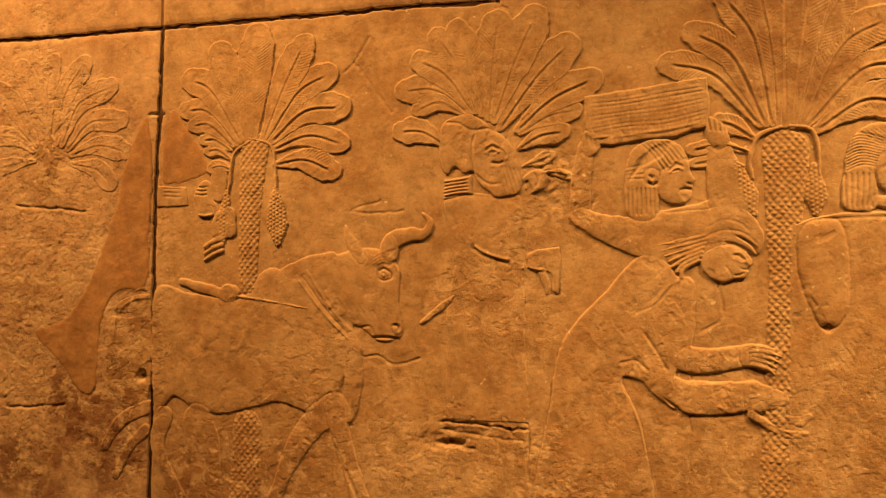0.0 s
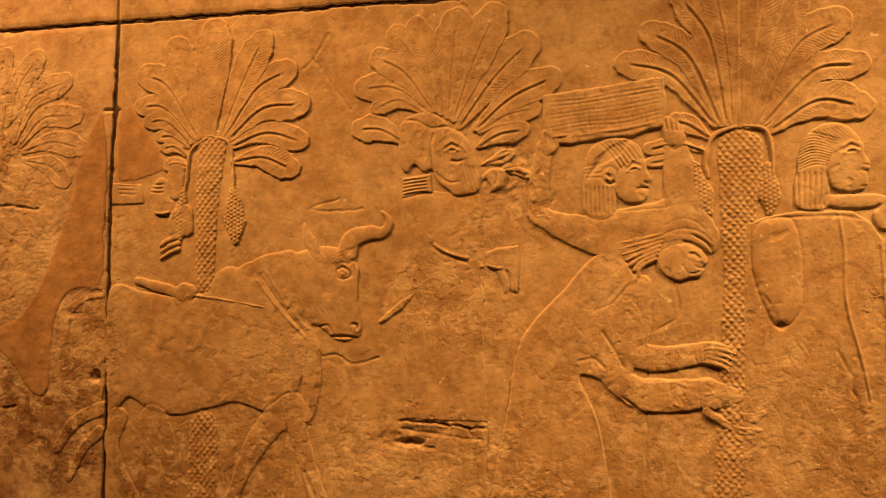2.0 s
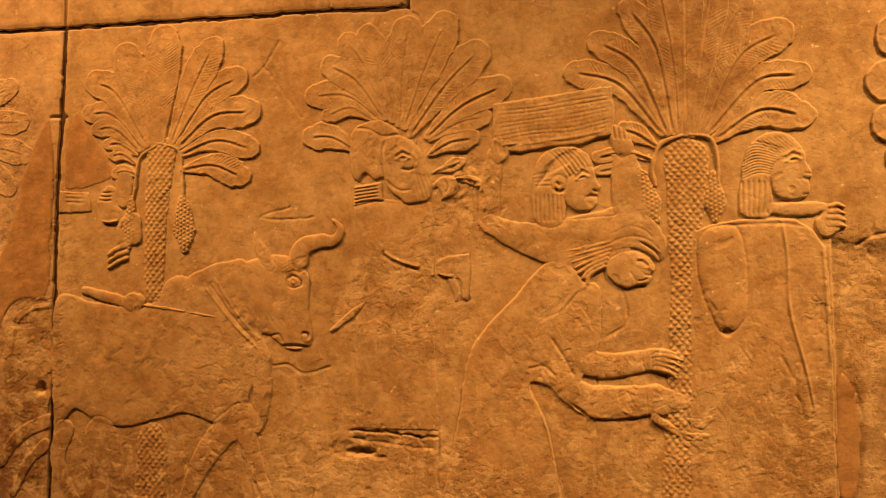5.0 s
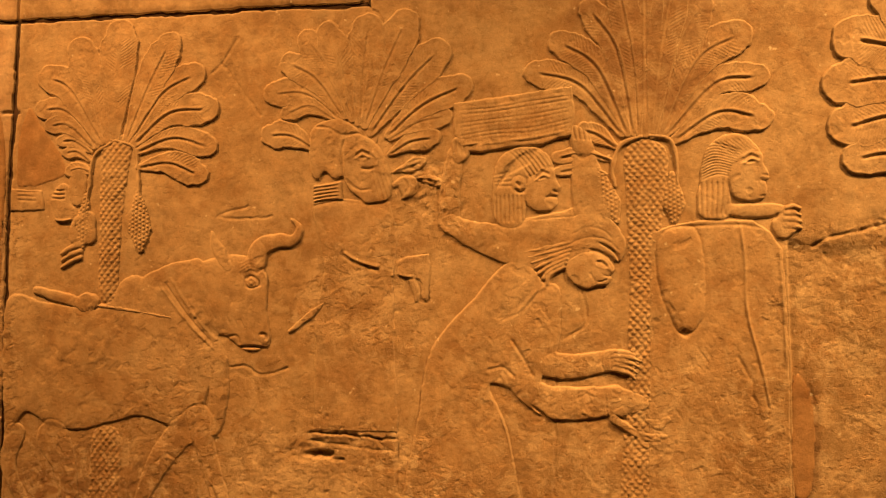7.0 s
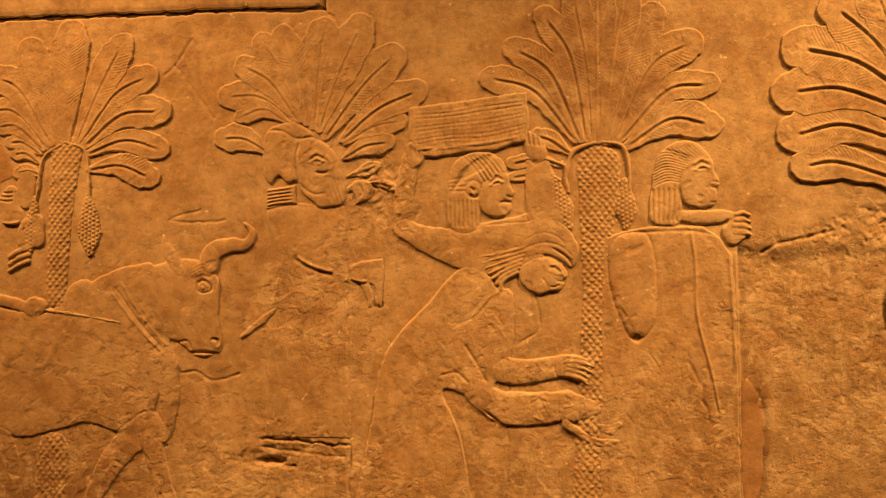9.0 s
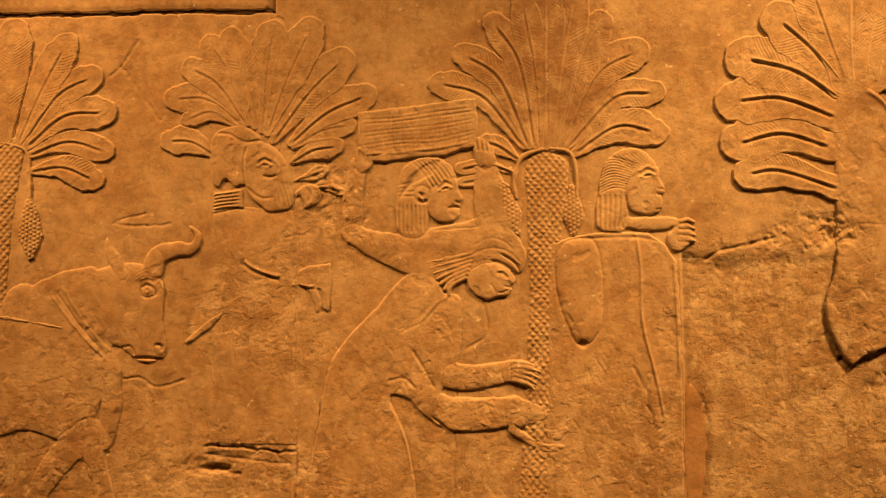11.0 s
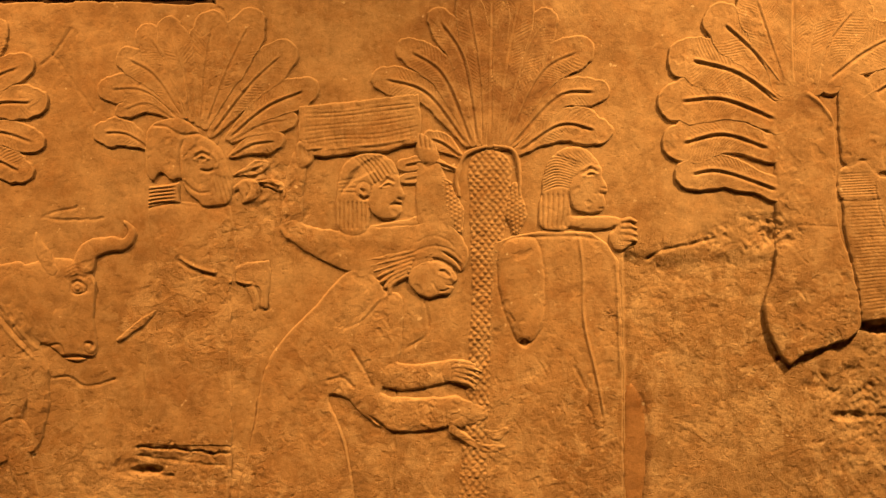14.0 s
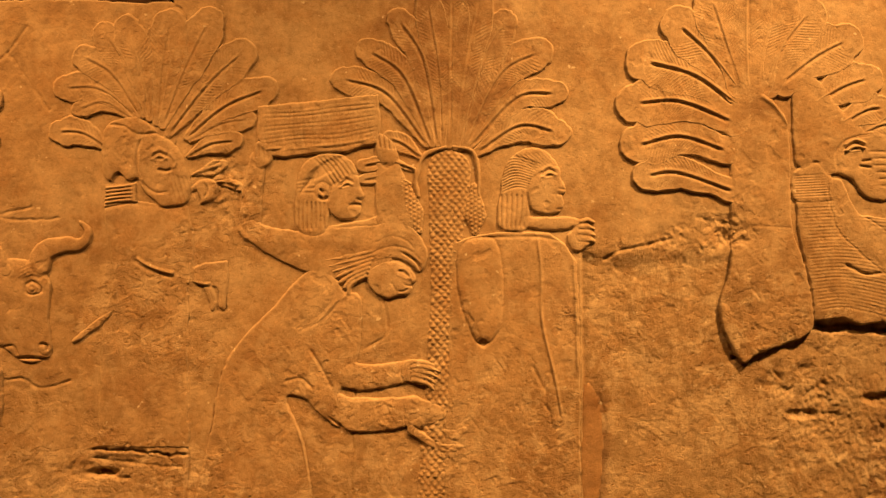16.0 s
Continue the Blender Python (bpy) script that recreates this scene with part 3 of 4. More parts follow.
# palm behind the bearded captive
palm = carved_palm(main_slab, "low-relief palm crown rising behind a bearded captive", [(0.078, 1.846), (0.084, 1.819)], [0.030, 0.028], 0.0, 0.003)
for root, middle, tip, wide, rib, h in (
    ((0.035, 1.856), (-0.028, 1.901), (-0.088, 1.903), 0.027, 0.0026, 0.0058), ((0.043, 1.856), (-0.006, 1.927), (-0.057, 1.959), 0.027, 0.0030, 0.0064),
    ((0.05, 1.856), (0.015, 1.948), (-0.023, 2.001), 0.028, 0.0026, 0.0058), ((0.061, 1.85), (0.04, 1.941), (0.015, 2.014), 0.029, 0.0024, 0.0064),
    ((0.075, 1.845), (0.08, 1.935), (0.09, 2.02), 0.036, 0.0010, 0.0058), ((0.085, 1.839), (0.122, 1.944), (0.159, 2.025), 0.035, 0.0014, 0.0064),
    ((0.096, 1.823), (0.159, 1.91), (0.219, 1.969), 0.033, 0.0026, 0.0058), ((0.128, 1.817), (0.191, 1.872), (0.263, 1.904), 0.029, 0.0036, 0.0064),
    ((-0.011, 1.797), (-0.054, 1.822), (-0.095, 1.825), 0.025, 0.0032, 0.0058), ((0.131, 1.783), (0.17, 1.805), (0.211, 1.811), 0.021, 0.0034, 0.0064),
    ((0.138, 1.749), (0.164, 1.758), (0.19, 1.768), 0.012, 0.0028, 0.0058), ((0.18, 1.737), (0.203, 1.735), (0.221, 1.729), 0.009, 0.0030, 0.0064),
    ((0.133, 1.811), (0.185, 1.841), (0.232, 1.85), 0.021, 0.0014, 0.0058), ((0.031, 1.849), (-0.019, 1.877), (-0.062, 1.865), 0.018, 0.0020, 0.0064)):
    carved_frond(palm, root, middle, tip, wide, h, rib)

# tall palm between the porters
palm = carved_palm(main_slab, "tall carved date palm with arched crown and scaly trunk",
    [(0.590, 1.758), (0.590, 1.719), (0.585, 1.644), (0.581, 1.525), (0.576, 1.408), (0.572, 1.311), (0.558, 1.119)], [0.040, 0.030, 0.023, 0.024, 0.027, 0.027, 0.028], 0.0042, 0.0095, (0.0128, 0.0145))
for root, middle, tip, wide, rib, h in (
    ((0.55, 1.808), (0.479, 1.899), (0.399, 1.926), 0.026, 0.0038, 0.0058), ((0.56, 1.808), (0.509, 1.93), (0.445, 1.978), 0.028, 0.0036, 0.0064),
    ((0.57, 1.808), (0.546, 1.956), (0.498, 2.037), 0.027, 0.0036, 0.0058), ((0.579, 1.807), (0.572, 1.936), (0.551, 2.071), 0.027, 0.0020, 0.0064),
    ((0.59, 1.808), (0.592, 1.936), (0.594, 2.082), 0.032, 0.0018, 0.0058), ((0.603, 1.805), (0.62, 1.947), (0.645, 2.077), 0.030, 0.0015, 0.0064),
    ((0.61, 1.805), (0.65, 1.957), (0.689, 2.033), 0.030, 0.0022, 0.0058), ((0.62, 1.808), (0.681, 1.935), (0.752, 1.979), 0.032, 0.0032, 0.0064),
    ((0.627, 1.805), (0.711, 1.894), (0.782, 1.904), 0.026, 0.0042, 0.0058), ((0.64, 1.795), (0.716, 1.843), (0.781, 1.833), 0.032, 0.0042, 0.0064),
    ((0.54, 1.784), (0.51, 1.807), (0.485, 1.817), 0.018, 0.0036, 0.0058), ((0.533, 1.76), (0.485, 1.775), (0.436, 1.768), 0.013, 0.0036, 0.0064),
    ((0.521, 1.737), (0.486, 1.749), (0.436, 1.743), 0.010, 0.0032, 0.0058)):
    carved_frond(palm, root, middle, tip, wide, h, rib)
stems = Relief([(0.510, 1.812), (0.659, 1.713)]).stroke([(0.583, 1.803), (0.547, 1.788), (0.532, 1.746), (0.536, 1.715)], [0.0042, 0.0042, 0.0036], 0.0105)
stems.stroke([(0.598, 1.804), (0.632, 1.796), (0.642, 1.763), (0.643, 1.718)], [0.0042, 0.0042, 0.0036], 0.0105)
stems.mesh("stem", palm, CARVED, "pair of stalks that carry the dates")
date_pendant(palm, (0.507, 1.746), (0.537, 1.653), 0.020)
date_pendant(palm, (0.635, 1.735), (0.637, 1.653), 0.021)

# deeply cut palm with an eroded trunk
palm = Relief([(1.066, 1.933), (1.238, 1.417)])
palm.area([(1.119, 1.921), (1.158, 1.910), (1.199, 1.856), (1.203, 1.769), (1.203, 1.667), (1.224, 1.596), (1.236, 1.511), (1.223, 1.474), (1.138, 1.441), (1.102, 1.427), (1.067, 1.515), (1.089, 1.595), (1.092, 1.768), (1.092, 1.871)], 0.0085, 0.010, 0.45)
palm.ridge([(1.152, 1.903), (1.178, 1.882), (1.202, 1.849)], 0.004, 0.003).ridge([(1.130, 1.666), (1.181, 1.664), (1.203, 1.663)], 0.002, -0.0010)
palm = palm.mesh("carved_palm", main_slab, CARVED, "deeply cut palm with a flat eroded trunk")
for root, middle, tip, wide, rib, h in (
    ((1.108, 1.885), (1.033, 1.939), (0.946, 1.963), 0.047, 0.0058, 0.0076), ((1.1, 1.854), (1.006, 1.891), (0.924, 1.886), 0.043, 0.0056, 0.0084),
    ((1.085, 1.802), (1.004, 1.827), (0.928, 1.81), 0.041, 0.0056, 0.0076), ((1.098, 1.728), (0.998, 1.761), (0.942, 1.755), 0.032, 0.0050, 0.0084),
    ((1.109, 1.916), (1.059, 1.983), (1.009, 2.03), 0.045, 0.0046, 0.0076), ((1.116, 1.921), (1.094, 1.994), (1.069, 2.078), 0.041, 0.0020, 0.0084),
    ((1.133, 1.921), (1.132, 2.005), (1.135, 2.095), 0.041, 0.0030, 0.0076), ((1.15, 1.922), (1.169, 2.016), (1.197, 2.091), 0.039, 0.0014, 0.0084),
    ((1.166, 1.922), (1.197, 1.995), (1.243, 2.054), 0.041, 0.0036, 0.0076), ((1.192, 1.927), (1.255, 1.975), (1.31, 2.005), 0.041, 0.0042, 0.0084),
    ((1.247, 1.886), (1.3, 1.918), (1.347, 1.936), 0.036, 0.0044, 0.0076), ((1.297, 1.851), (1.344, 1.877), (1.371, 1.882), 0.029, 0.0040, 0.0084),
    ((1.338, 1.835), (1.369, 1.849), (1.39, 1.852), 0.025, 0.0030, 0.0076)):
    carved_frond(palm, root, middle, tip, wide, h, rib, neck=0.7)

# faint palm on the worn slab
palm = carved_palm(left_slab, "faint weathered carved palm, half worn away", [(-0.886, 1.824), (-0.890, 1.741)], [0.030, 0.022], 0.0010, 0.0025)
for root, middle, tip, wide, rib in (
    ((-0.865, 1.832), (-0.847, 1.936), (-0.801, 2.001), 0.026, 0.0020), ((-0.851, 1.828), (-0.812, 1.915), (-0.737, 1.948), 0.026, 0.0022),
    ((-0.836, 1.819), (-0.783, 1.874), (-0.708, 1.877), 0.024, 0.0026), ((-0.829, 1.806), (-0.761, 1.824), (-0.697, 1.810), 0.024, 0.0024),
    ((-0.828, 1.788), (-0.766, 1.774), (-0.731, 1.743), 0.022, 0.0022), ((-0.886, 1.839), (-0.890, 1.951), (-0.878, 2.012), 0.024, 0.0012),
    ((-0.900, 1.837), (-0.928, 1.940), (-0.957, 2.004), 0.024, 0.0014), ((-0.914, 1.830), (-0.968, 1.911), (-1.013, 1.958), 0.024, 0.0018),
    ((-0.921, 1.818), (-0.972, 1.849), (-1.038, 1.858), 0.022, 0.0016), ((-0.917, 1.797), (-0.963, 1.793), (-1.021, 1.782), 0.018, 0.0016)):
    carved_frond(palm, root, middle, tip, wide, 0.0022, 0.8 * rib, 1.2)

# ---- carved bull, led by a rod ----
bull = Relief([(-0.632, 1.687), (-0.028, 1.100)], 0.006)
bull.area([(-0.620, 1.514), (-0.535, 1.512), (-0.435, 1.503), (-0.384, 1.537), (-0.357, 1.551), (-0.321, 1.572), (-0.268, 1.590), (-0.221, 1.587), (-0.185, 1.513), (-0.194, 1.426), (-0.213, 1.339), (-0.227, 1.290), (-0.252, 1.278), (-0.287, 1.284), (-0.347, 1.300), (-0.455, 1.274), (-0.524, 1.280), (-0.569, 1.304), (-0.614, 1.279)], 0.0075, 0.020, 0.4)
bull.stroke([(-0.384, 1.512), (-0.362, 1.535), (-0.326, 1.512), (-0.307, 1.468)], [0.020, 0.030, 0.030, 0.018], 0.0090, 0.03, 0.1)
bull.area([(-0.267, 1.568), (-0.209, 1.594), (-0.152, 1.600), (-0.116, 1.586), (-0.097, 1.547), (-0.099, 1.497), (-0.090, 1.451), (-0.101, 1.427), (-0.142, 1.424), (-0.174, 1.446), (-0.220, 1.462), (-0.266, 1.490), (-0.285, 1.535)], 0.0125, 0.024, 0.22)
bull.stroke([(-0.207, 1.644), (-0.198, 1.617), (-0.175, 1.580)], [0.002, 0.012, 0.009], 0.012)
bull.stroke([(-0.120, 1.589), (-0.113, 1.612), (-0.082, 1.625), (-0.051, 1.626), (-0.038, 1.647), (-0.053, 1.666)], [0.020, 0.019, 0.015, 0.012, 0.008, 0.003], 0.0125, 0.018)
bull.stroke([(-0.129, 1.549), (-0.128, 1.548)], [0.0085, 0.0085], 0.0155, 0.009, 0.2).ridge([(-0.141, 1.555), (-0.129, 1.561), (-0.115, 1.552), (-0.113, 1.542)], 0.0022, -0.0060).ridge([(-0.141, 1.554), (-0.138, 1.542), (-0.127, 1.538), (-0.114, 1.542)], 0.0015, -0.0035)
bull.stroke([(-0.129, 1.548), (-0.128, 1.546)], [0.003, 0.003], 0.0180, 0.004)
for k in range(4):
    bull.ridge([(-0.152 + 0.0000 * k, 1.562 + 0.0070 * k), (-0.129 + 0.0000 * k, 1.574 + 0.0060 * k), (-0.104 + 0.0000 * k, 1.563 + 0.0040 * k), (-0.097 + 0.0000 * k, 1.543 + 0.0030 * k)], 0.0016, 0.0014)
bull.ridge([(-0.151, 1.429), (-0.123, 1.430), (-0.090, 1.426)], 0.0026, -0.006).ridge([(-0.174, 1.448), (-0.156, 1.450), (-0.148, 1.435)], 0.002, -0.003)
bull.stroke([(-0.104, 1.446), (-0.101, 1.444)], [0.008, 0.008], 0.0125, 0.008).ridge([(-0.110, 1.454), (-0.101, 1.452), (-0.098, 1.443)], 0.0022, -0.006)
for k in range(9):
    bull.ridge([(-0.261 + 0.0140 * k, 1.513 + -0.0040 * k), (-0.252 + 0.0140 * k, 1.496 + -0.0040 * k)], 0.0014, -0.0012)
bull.ridge([(-0.308, 1.546), (-0.249, 1.474), (-0.179, 1.407)], 0.0024, 0.0024).ridge([(-0.285, 1.557), (-0.231, 1.480), (-0.173, 1.421)], 0.0024, 0.0020).ridge([(-0.298, 1.550), (-0.241, 1.476), (-0.177, 1.413)], 0.0018, -0.0026)
bull.ridge([(-0.569, 1.304), (-0.524, 1.274), (-0.455, 1.264), (-0.395, 1.281), (-0.340, 1.291)], 0.0028, 0.0030).ridge([(-0.558, 1.290), (-0.524, 1.265), (-0.455, 1.255), (-0.394, 1.273), (-0.344, 1.282)], 0.0026, -0.0050)
bull.stroke([(-0.206, 1.469), (-0.194, 1.404), (-0.189, 1.340), (-0.197, 1.273)], [0.014, 0.020, 0.019, 0.013], 0.0085, 0.018, 0.15, 0.3).ridge([(-0.213, 1.269), (-0.195, 1.264), (-0.179, 1.281)], 0.0022, -0.0030)
bull.stroke([(-0.229, 1.290), (-0.270, 1.261), (-0.310, 1.205), (-0.373, 1.061)], [0.030, 0.024, 0.015, 0.014], 0.0060, 0.022)
bull.stroke([(-0.517, 1.257), (-0.489, 1.197), (-0.473, 1.054)], [0.034, 0.020, 0.017], 0.0045, 0.02)
bull.stroke([(-0.593, 1.265), (-0.602, 1.191), (-0.519, 1.051)], [0.020, 0.013, 0.013], 0.0045, 0.014)
for k in range(5):
    bull.ridge([(-0.528 + 0.0300 * k, 1.466 + -0.0040 * k), (-0.536 + 0.0300 * k, 1.420 + 0.0010 * k), (-0.525 + 0.0280 * k, 1.375 + 0.0070 * k)], 0.008, 0.0014)
bull.stroke([(-0.227, 1.301), (-0.210, 1.231), (-0.154, 1.065)], [0.022, 0.017, 0.020], 0.0055, 0.016, 0.3).ridge([(-0.258, 1.219), (-0.273, 1.223), (-0.287, 1.233)], 0.0026, -0.0026).ridge([(-0.203, 1.178), (-0.192, 1.153), (-0.178, 1.122)], 0.0030, -0.0045)
bull.mesh("carved_bull", main_slab, CARVED, "carved ox with curved horn and strap", tall=0.50)
rump = Relief([(-0.786, 1.525), (-0.625, 1.077)], 0.002)
rump.area([(-0.717, 1.482), (-0.684, 1.505), (-0.633, 1.514), (-0.629, 1.304), (-0.672, 1.285), (-0.719, 1.313), (-0.730, 1.394)], 0.0022, 0.014, 0.45)
rump.stroke([(-0.630, 1.281), (-0.690, 1.250), (-0.728, 1.197)], [0.014, 0.014, 0.010], 0.0042, 0.012).stroke([(-0.634, 1.235), (-0.669, 1.199), (-0.700, 1.141)], [0.012, 0.011, 0.009], 0.004, 0.011)
rump.ridge([(-0.723, 1.472), (-0.696, 1.467), (-0.670, 1.467)], 0.0036, -0.007)
rump.ridge([(-0.724, 1.418), (-0.721, 1.464), (-0.706, 1.494), (-0.674, 1.510), (-0.629, 1.515)], 0.0026, -0.0040).ridge([(-0.711, 1.418), (-0.708, 1.458), (-0.694, 1.483), (-0.665, 1.500), (-0.629, 1.505)], 0.0030, 0.0026)
rump.mesh("carved_bull", left_slab, CARVED, "hindquarters of the carved ox, worn")
rod = Relief([(-0.460, 1.535), (-0.284, 1.474)]).stroke([(-0.454, 1.510), (-0.374, 1.499), (-0.284, 1.484)], [0.0038, 0.0036, 0.003], 0.0135, 0.004, 0.6)
rod.mesh("carved_rod", main_slab, CARVED, "thin carved goad")

# ---- carved figures, plain and weathered ----


def strands(rel, starts, ends, count, width=0.0016, h=-0.0022, sag=0.0):
    """Combed hair or pleats: lines from one edge to another."""
    (a, b), (c, d) = np.array(starts), np.array(ends)
    for k in np.linspace(0, 1, count):
        p, q = a * (1 - k) + b * k, c * (1 - k) + d * k
        rel.ridge([p, (p + q) / 2 + (0, sag), q], width, h)
    return rel


def eye(rel, inner, outer, h=0.0030):
    a, b = np.array(inner), np.array(outer)
    m, up = (a + b) / 2, np.array([0, 0.007])
    rel.ridge([a, m + 0.8 * up, b], 0.0018, h).ridge([a, m - 0.35 * up, b], 0.0015, 0.5 * h).ridge([a + 0.4 * up, m + 1.7 * up, b + 0.6 * up], 0.0017, -h)
    rel.ridge([a + (b - a) * 0.25, m + 0.2 * up, b - (b - a) * 0.2], 0.0022, -0.7 * h)
    return rel.ridge([a + 1.5 * up, m + 2.6 * up, b + 1.4 * up], 0.0022, 0.7 * h)


# the drover's arm behind the bull
drover = Relief([(-0.625, 1.790), (-0.422, 1.484)])
drover.stroke([(-0.559, 1.537), (-0.517, 1.525), (-0.466, 1.512)], [0.008, 0.011, 0.012], 0.0105).stroke([(-0.457, 1.512), (-0.445, 1.512)], [0.019, 0.018], 0.0145, 0.018)
strands(drover, ((-0.455, 1.503), (-0.435, 1.503)), ((-0.450, 1.489), (-0.430, 1.489)), 4, 0.0014, -0.0030)
drover.area([(-0.618, 1.734), (-0.553, 1.730), (-0.547, 1.691), (-0.620, 1.690)], 0.0042, 0.006, 0.7, True)
strands(drover, ((-0.606, 1.736), (-0.603, 1.712)), ((-0.568, 1.735), (-0.565, 1.709)), 4, 0.0016, -0.0022)
drover.area([(-0.536, 1.715), (-0.518, 1.741), (-0.497, 1.736), (-0.491, 1.708), (-0.476, 1.674), (-0.520, 1.669), (-0.531, 1.693)], 0.0060, 0.010, 0.5).lip([(-0.527, 1.670), (-0.509, 1.668), (-0.486, 1.671)], 0.0026, 0.0040)
for k in range(3):
    drover.ridge([(-0.532, 1.730 - 0.008 * k), (-0.517, 1.728 - 0.008 * k), (-0.505, 1.729 - 0.008 * k)], 0.0015, -0.0030)
drover.area([(-0.495, 1.766), (-0.463, 1.766), (-0.460, 1.719), (-0.463, 1.702), (-0.491, 1.703)], 0.0062, 0.010, 0.5)
drover.area([(-0.486, 1.672), (-0.463, 1.689), (-0.442, 1.678), (-0.438, 1.632), (-0.459, 1.623), (-0.489, 1.625), (-0.495, 1.646)], 0.0085, 0.014, 0.5).stroke([(-0.474, 1.657), (-0.469, 1.641)], [0.004, 0.005], 0.0085).ridge([(-0.476, 1.663), (-0.470, 1.650), (-0.467, 1.637)], 0.0050, -0.0080)
for k in range(3):
    drover.stroke([(-0.470, 1.622 - 0.012 * k), (-0.488, 1.617 - 0.013 * k), (-0.508, 1.606 - 0.013 * k)], [0.006, 0.006, 0.004], 0.0085, 0.006)
drover.mesh("carved_figure", main_slab, CARVED, "worn carved drover, only an arm and fists left")

# bearded captive
man = Relief([(-0.035, 1.866), (0.210, 1.086)])
man.area([(-0.013, 1.688), (0.038, 1.702), (0.133, 1.696), (0.146, 1.619), (0.137, 1.563), (0.140, 1.446), (0.147, 1.277), (-0.010, 1.280), (-0.006, 1.486), (0.009, 1.569)], 0.0024, 0.006, 0.7, True)
man.area([(-0.010, 1.688), (0.038, 1.697), (0.102, 1.690), (0.137, 1.671), (0.140, 1.619), (0.114, 1.574), (0.081, 1.582), (0.049, 1.600), (0.012, 1.610), (-0.004, 1.642)], 0.0062, 0.030, 0.12)
man.lip([(0.043, 1.604), (0.062, 1.591), (0.086, 1.581), (0.116, 1.573)], 0.0030, 0.0040)
man.area([(-0.012, 1.730), (0.042, 1.737), (0.044, 1.701), (-0.013, 1.692)], 0.0075, 0.008, 0.6, True)
for k in range(6):
    man.ridge([(-0.017, 1.728 - 0.0068 * k), (0.010, 1.731 - 0.0064 * k), (0.035, 1.734 - 0.0066 * k)], 0.0017, -0.0034)
man.area([(-0.021, 1.810), (-0.013, 1.838), (0.009, 1.850), (0.037, 1.853), (0.061, 1.841), (0.080, 1.822), (0.103, 1.807), (0.122, 1.783), (0.133, 1.754), (0.136, 1.723), (0.129, 1.698), (0.091, 1.692), (0.070, 1.706), (0.051, 1.724), (0.044, 1.741), (0.027, 1.739), (0.010, 1.752), (-0.005, 1.738), (-0.018, 1.757)], 0.0115, 0.016, 0.5)
man.area([(0.050, 1.796), (0.080, 1.815), (0.106, 1.794), (0.118, 1.763), (0.104, 1.734), (0.080, 1.724), (0.057, 1.737), (0.044, 1.766)], 0.0140, 0.020, 0.15)
man.ridge([(-0.010, 1.838), (0.016, 1.835), (0.042, 1.821), (0.072, 1.823), (0.084, 1.818)], 0.0022, -0.0030).ridge([(0.048, 1.813), (0.042, 1.788), (0.044, 1.756), (0.048, 1.739)], 0.0022, -0.0030)
eye(man, *[(0.067, 1.776), (0.095, 1.777)], 0.0030).ridge([(0.080, 1.758), (0.093, 1.756), (0.103, 1.759)], 0.0022, -0.0040).ridge([(0.099, 1.788), (0.110, 1.771), (0.106, 1.761)], 0.0026, 0.0024).ridge([(0.051, 1.737), (0.064, 1.724), (0.080, 1.717), (0.097, 1.719)], 0.0020, -0.0024)
for k in range(5):
    man.ridge([(0.098 + 0.0075 * k, 1.752 - 0.002 * k), (0.104 + 0.0075 * k, 1.728), (0.112 + 0.0080 * k, 1.700)], 0.0015, -0.0026)
man.area([(0.140, 1.731), (0.164, 1.745), (0.183, 1.734), (0.180, 1.711), (0.156, 1.699), (0.143, 1.707)], 0.0090, 0.010).ridge([(0.143, 1.722), (0.150, 1.707), (0.148, 1.700)], 0.0040, -0.008).ridge([(0.160, 1.735), (0.166, 1.722), (0.162, 1.710)], 0.0022, -0.004)
man.area([(0.144, 1.586), (0.166, 1.596), (0.190, 1.598), (0.203, 1.600), (0.208, 1.578), (0.200, 1.512), (0.193, 1.517), (0.187, 1.553), (0.164, 1.555), (0.146, 1.562)], 0.0062, 0.006, 0.7, True).stroke([(0.172, 1.553), (0.180, 1.532), (0.181, 1.515)], [0.008, 0.009, 0.004], 0.0060, 0.008)
man.lip([(0.133, 1.560), (0.152, 1.558), (0.175, 1.556)], 0.0026, 0.0030)
man.ridge([(0.138, 1.576), (0.141, 1.494), (0.144, 1.413), (0.148, 1.278)], 0.0018, 0.0030).ridge([(-0.010, 1.684), (-0.006, 1.600), (-0.007, 1.486), (-0.009, 1.343)], 0.0020, 0.0010)
man.mesh("carved_figure", main_slab, CARVED, "carved bearded captive, chest and robe worn away")
chip = Relief([(-0.067, 1.518), (0.009, 1.455)]).area([(-0.057, 1.462), (-0.029, 1.487), (0.006, 1.511), (0.004, 1.499), (-0.031, 1.469), (-0.053, 1.456)], 0.006, 0.006, 0.7)
chip.mesh("carved_fragment", main_slab, CARVED, "raised sliver of a lost carving")

# porter with a basket on raised arms
porter = Relief([(0.216, 1.842), (0.520, 1.545)])
porter.area([(0.353, 1.653), (0.438, 1.672), (0.508, 1.686), (0.527, 1.650), (0.447, 1.596), (0.348, 1.602), (0.307, 1.618)], 0.0070, 0.015)
porter.stroke([(0.253, 1.778), (0.243, 1.721), (0.241, 1.657)], [0.016, 0.019, 0.020], 0.0080, 0.018)
porter.stroke([(0.243, 1.651), (0.297, 1.628), (0.378, 1.612), (0.458, 1.621)], [0.018, 0.030, 0.046, 0.040], 0.0095, 0.030)
porter.stroke([(0.480, 1.785), (0.487, 1.736), (0.500, 1.684)], [0.021, 0.028, 0.038], 0.0090, 0.026)
porter.area([(0.460, 1.817), (0.470, 1.827), (0.495, 1.809), (0.498, 1.779), (0.480, 1.767), (0.462, 1.783)], 0.0150, 0.012)
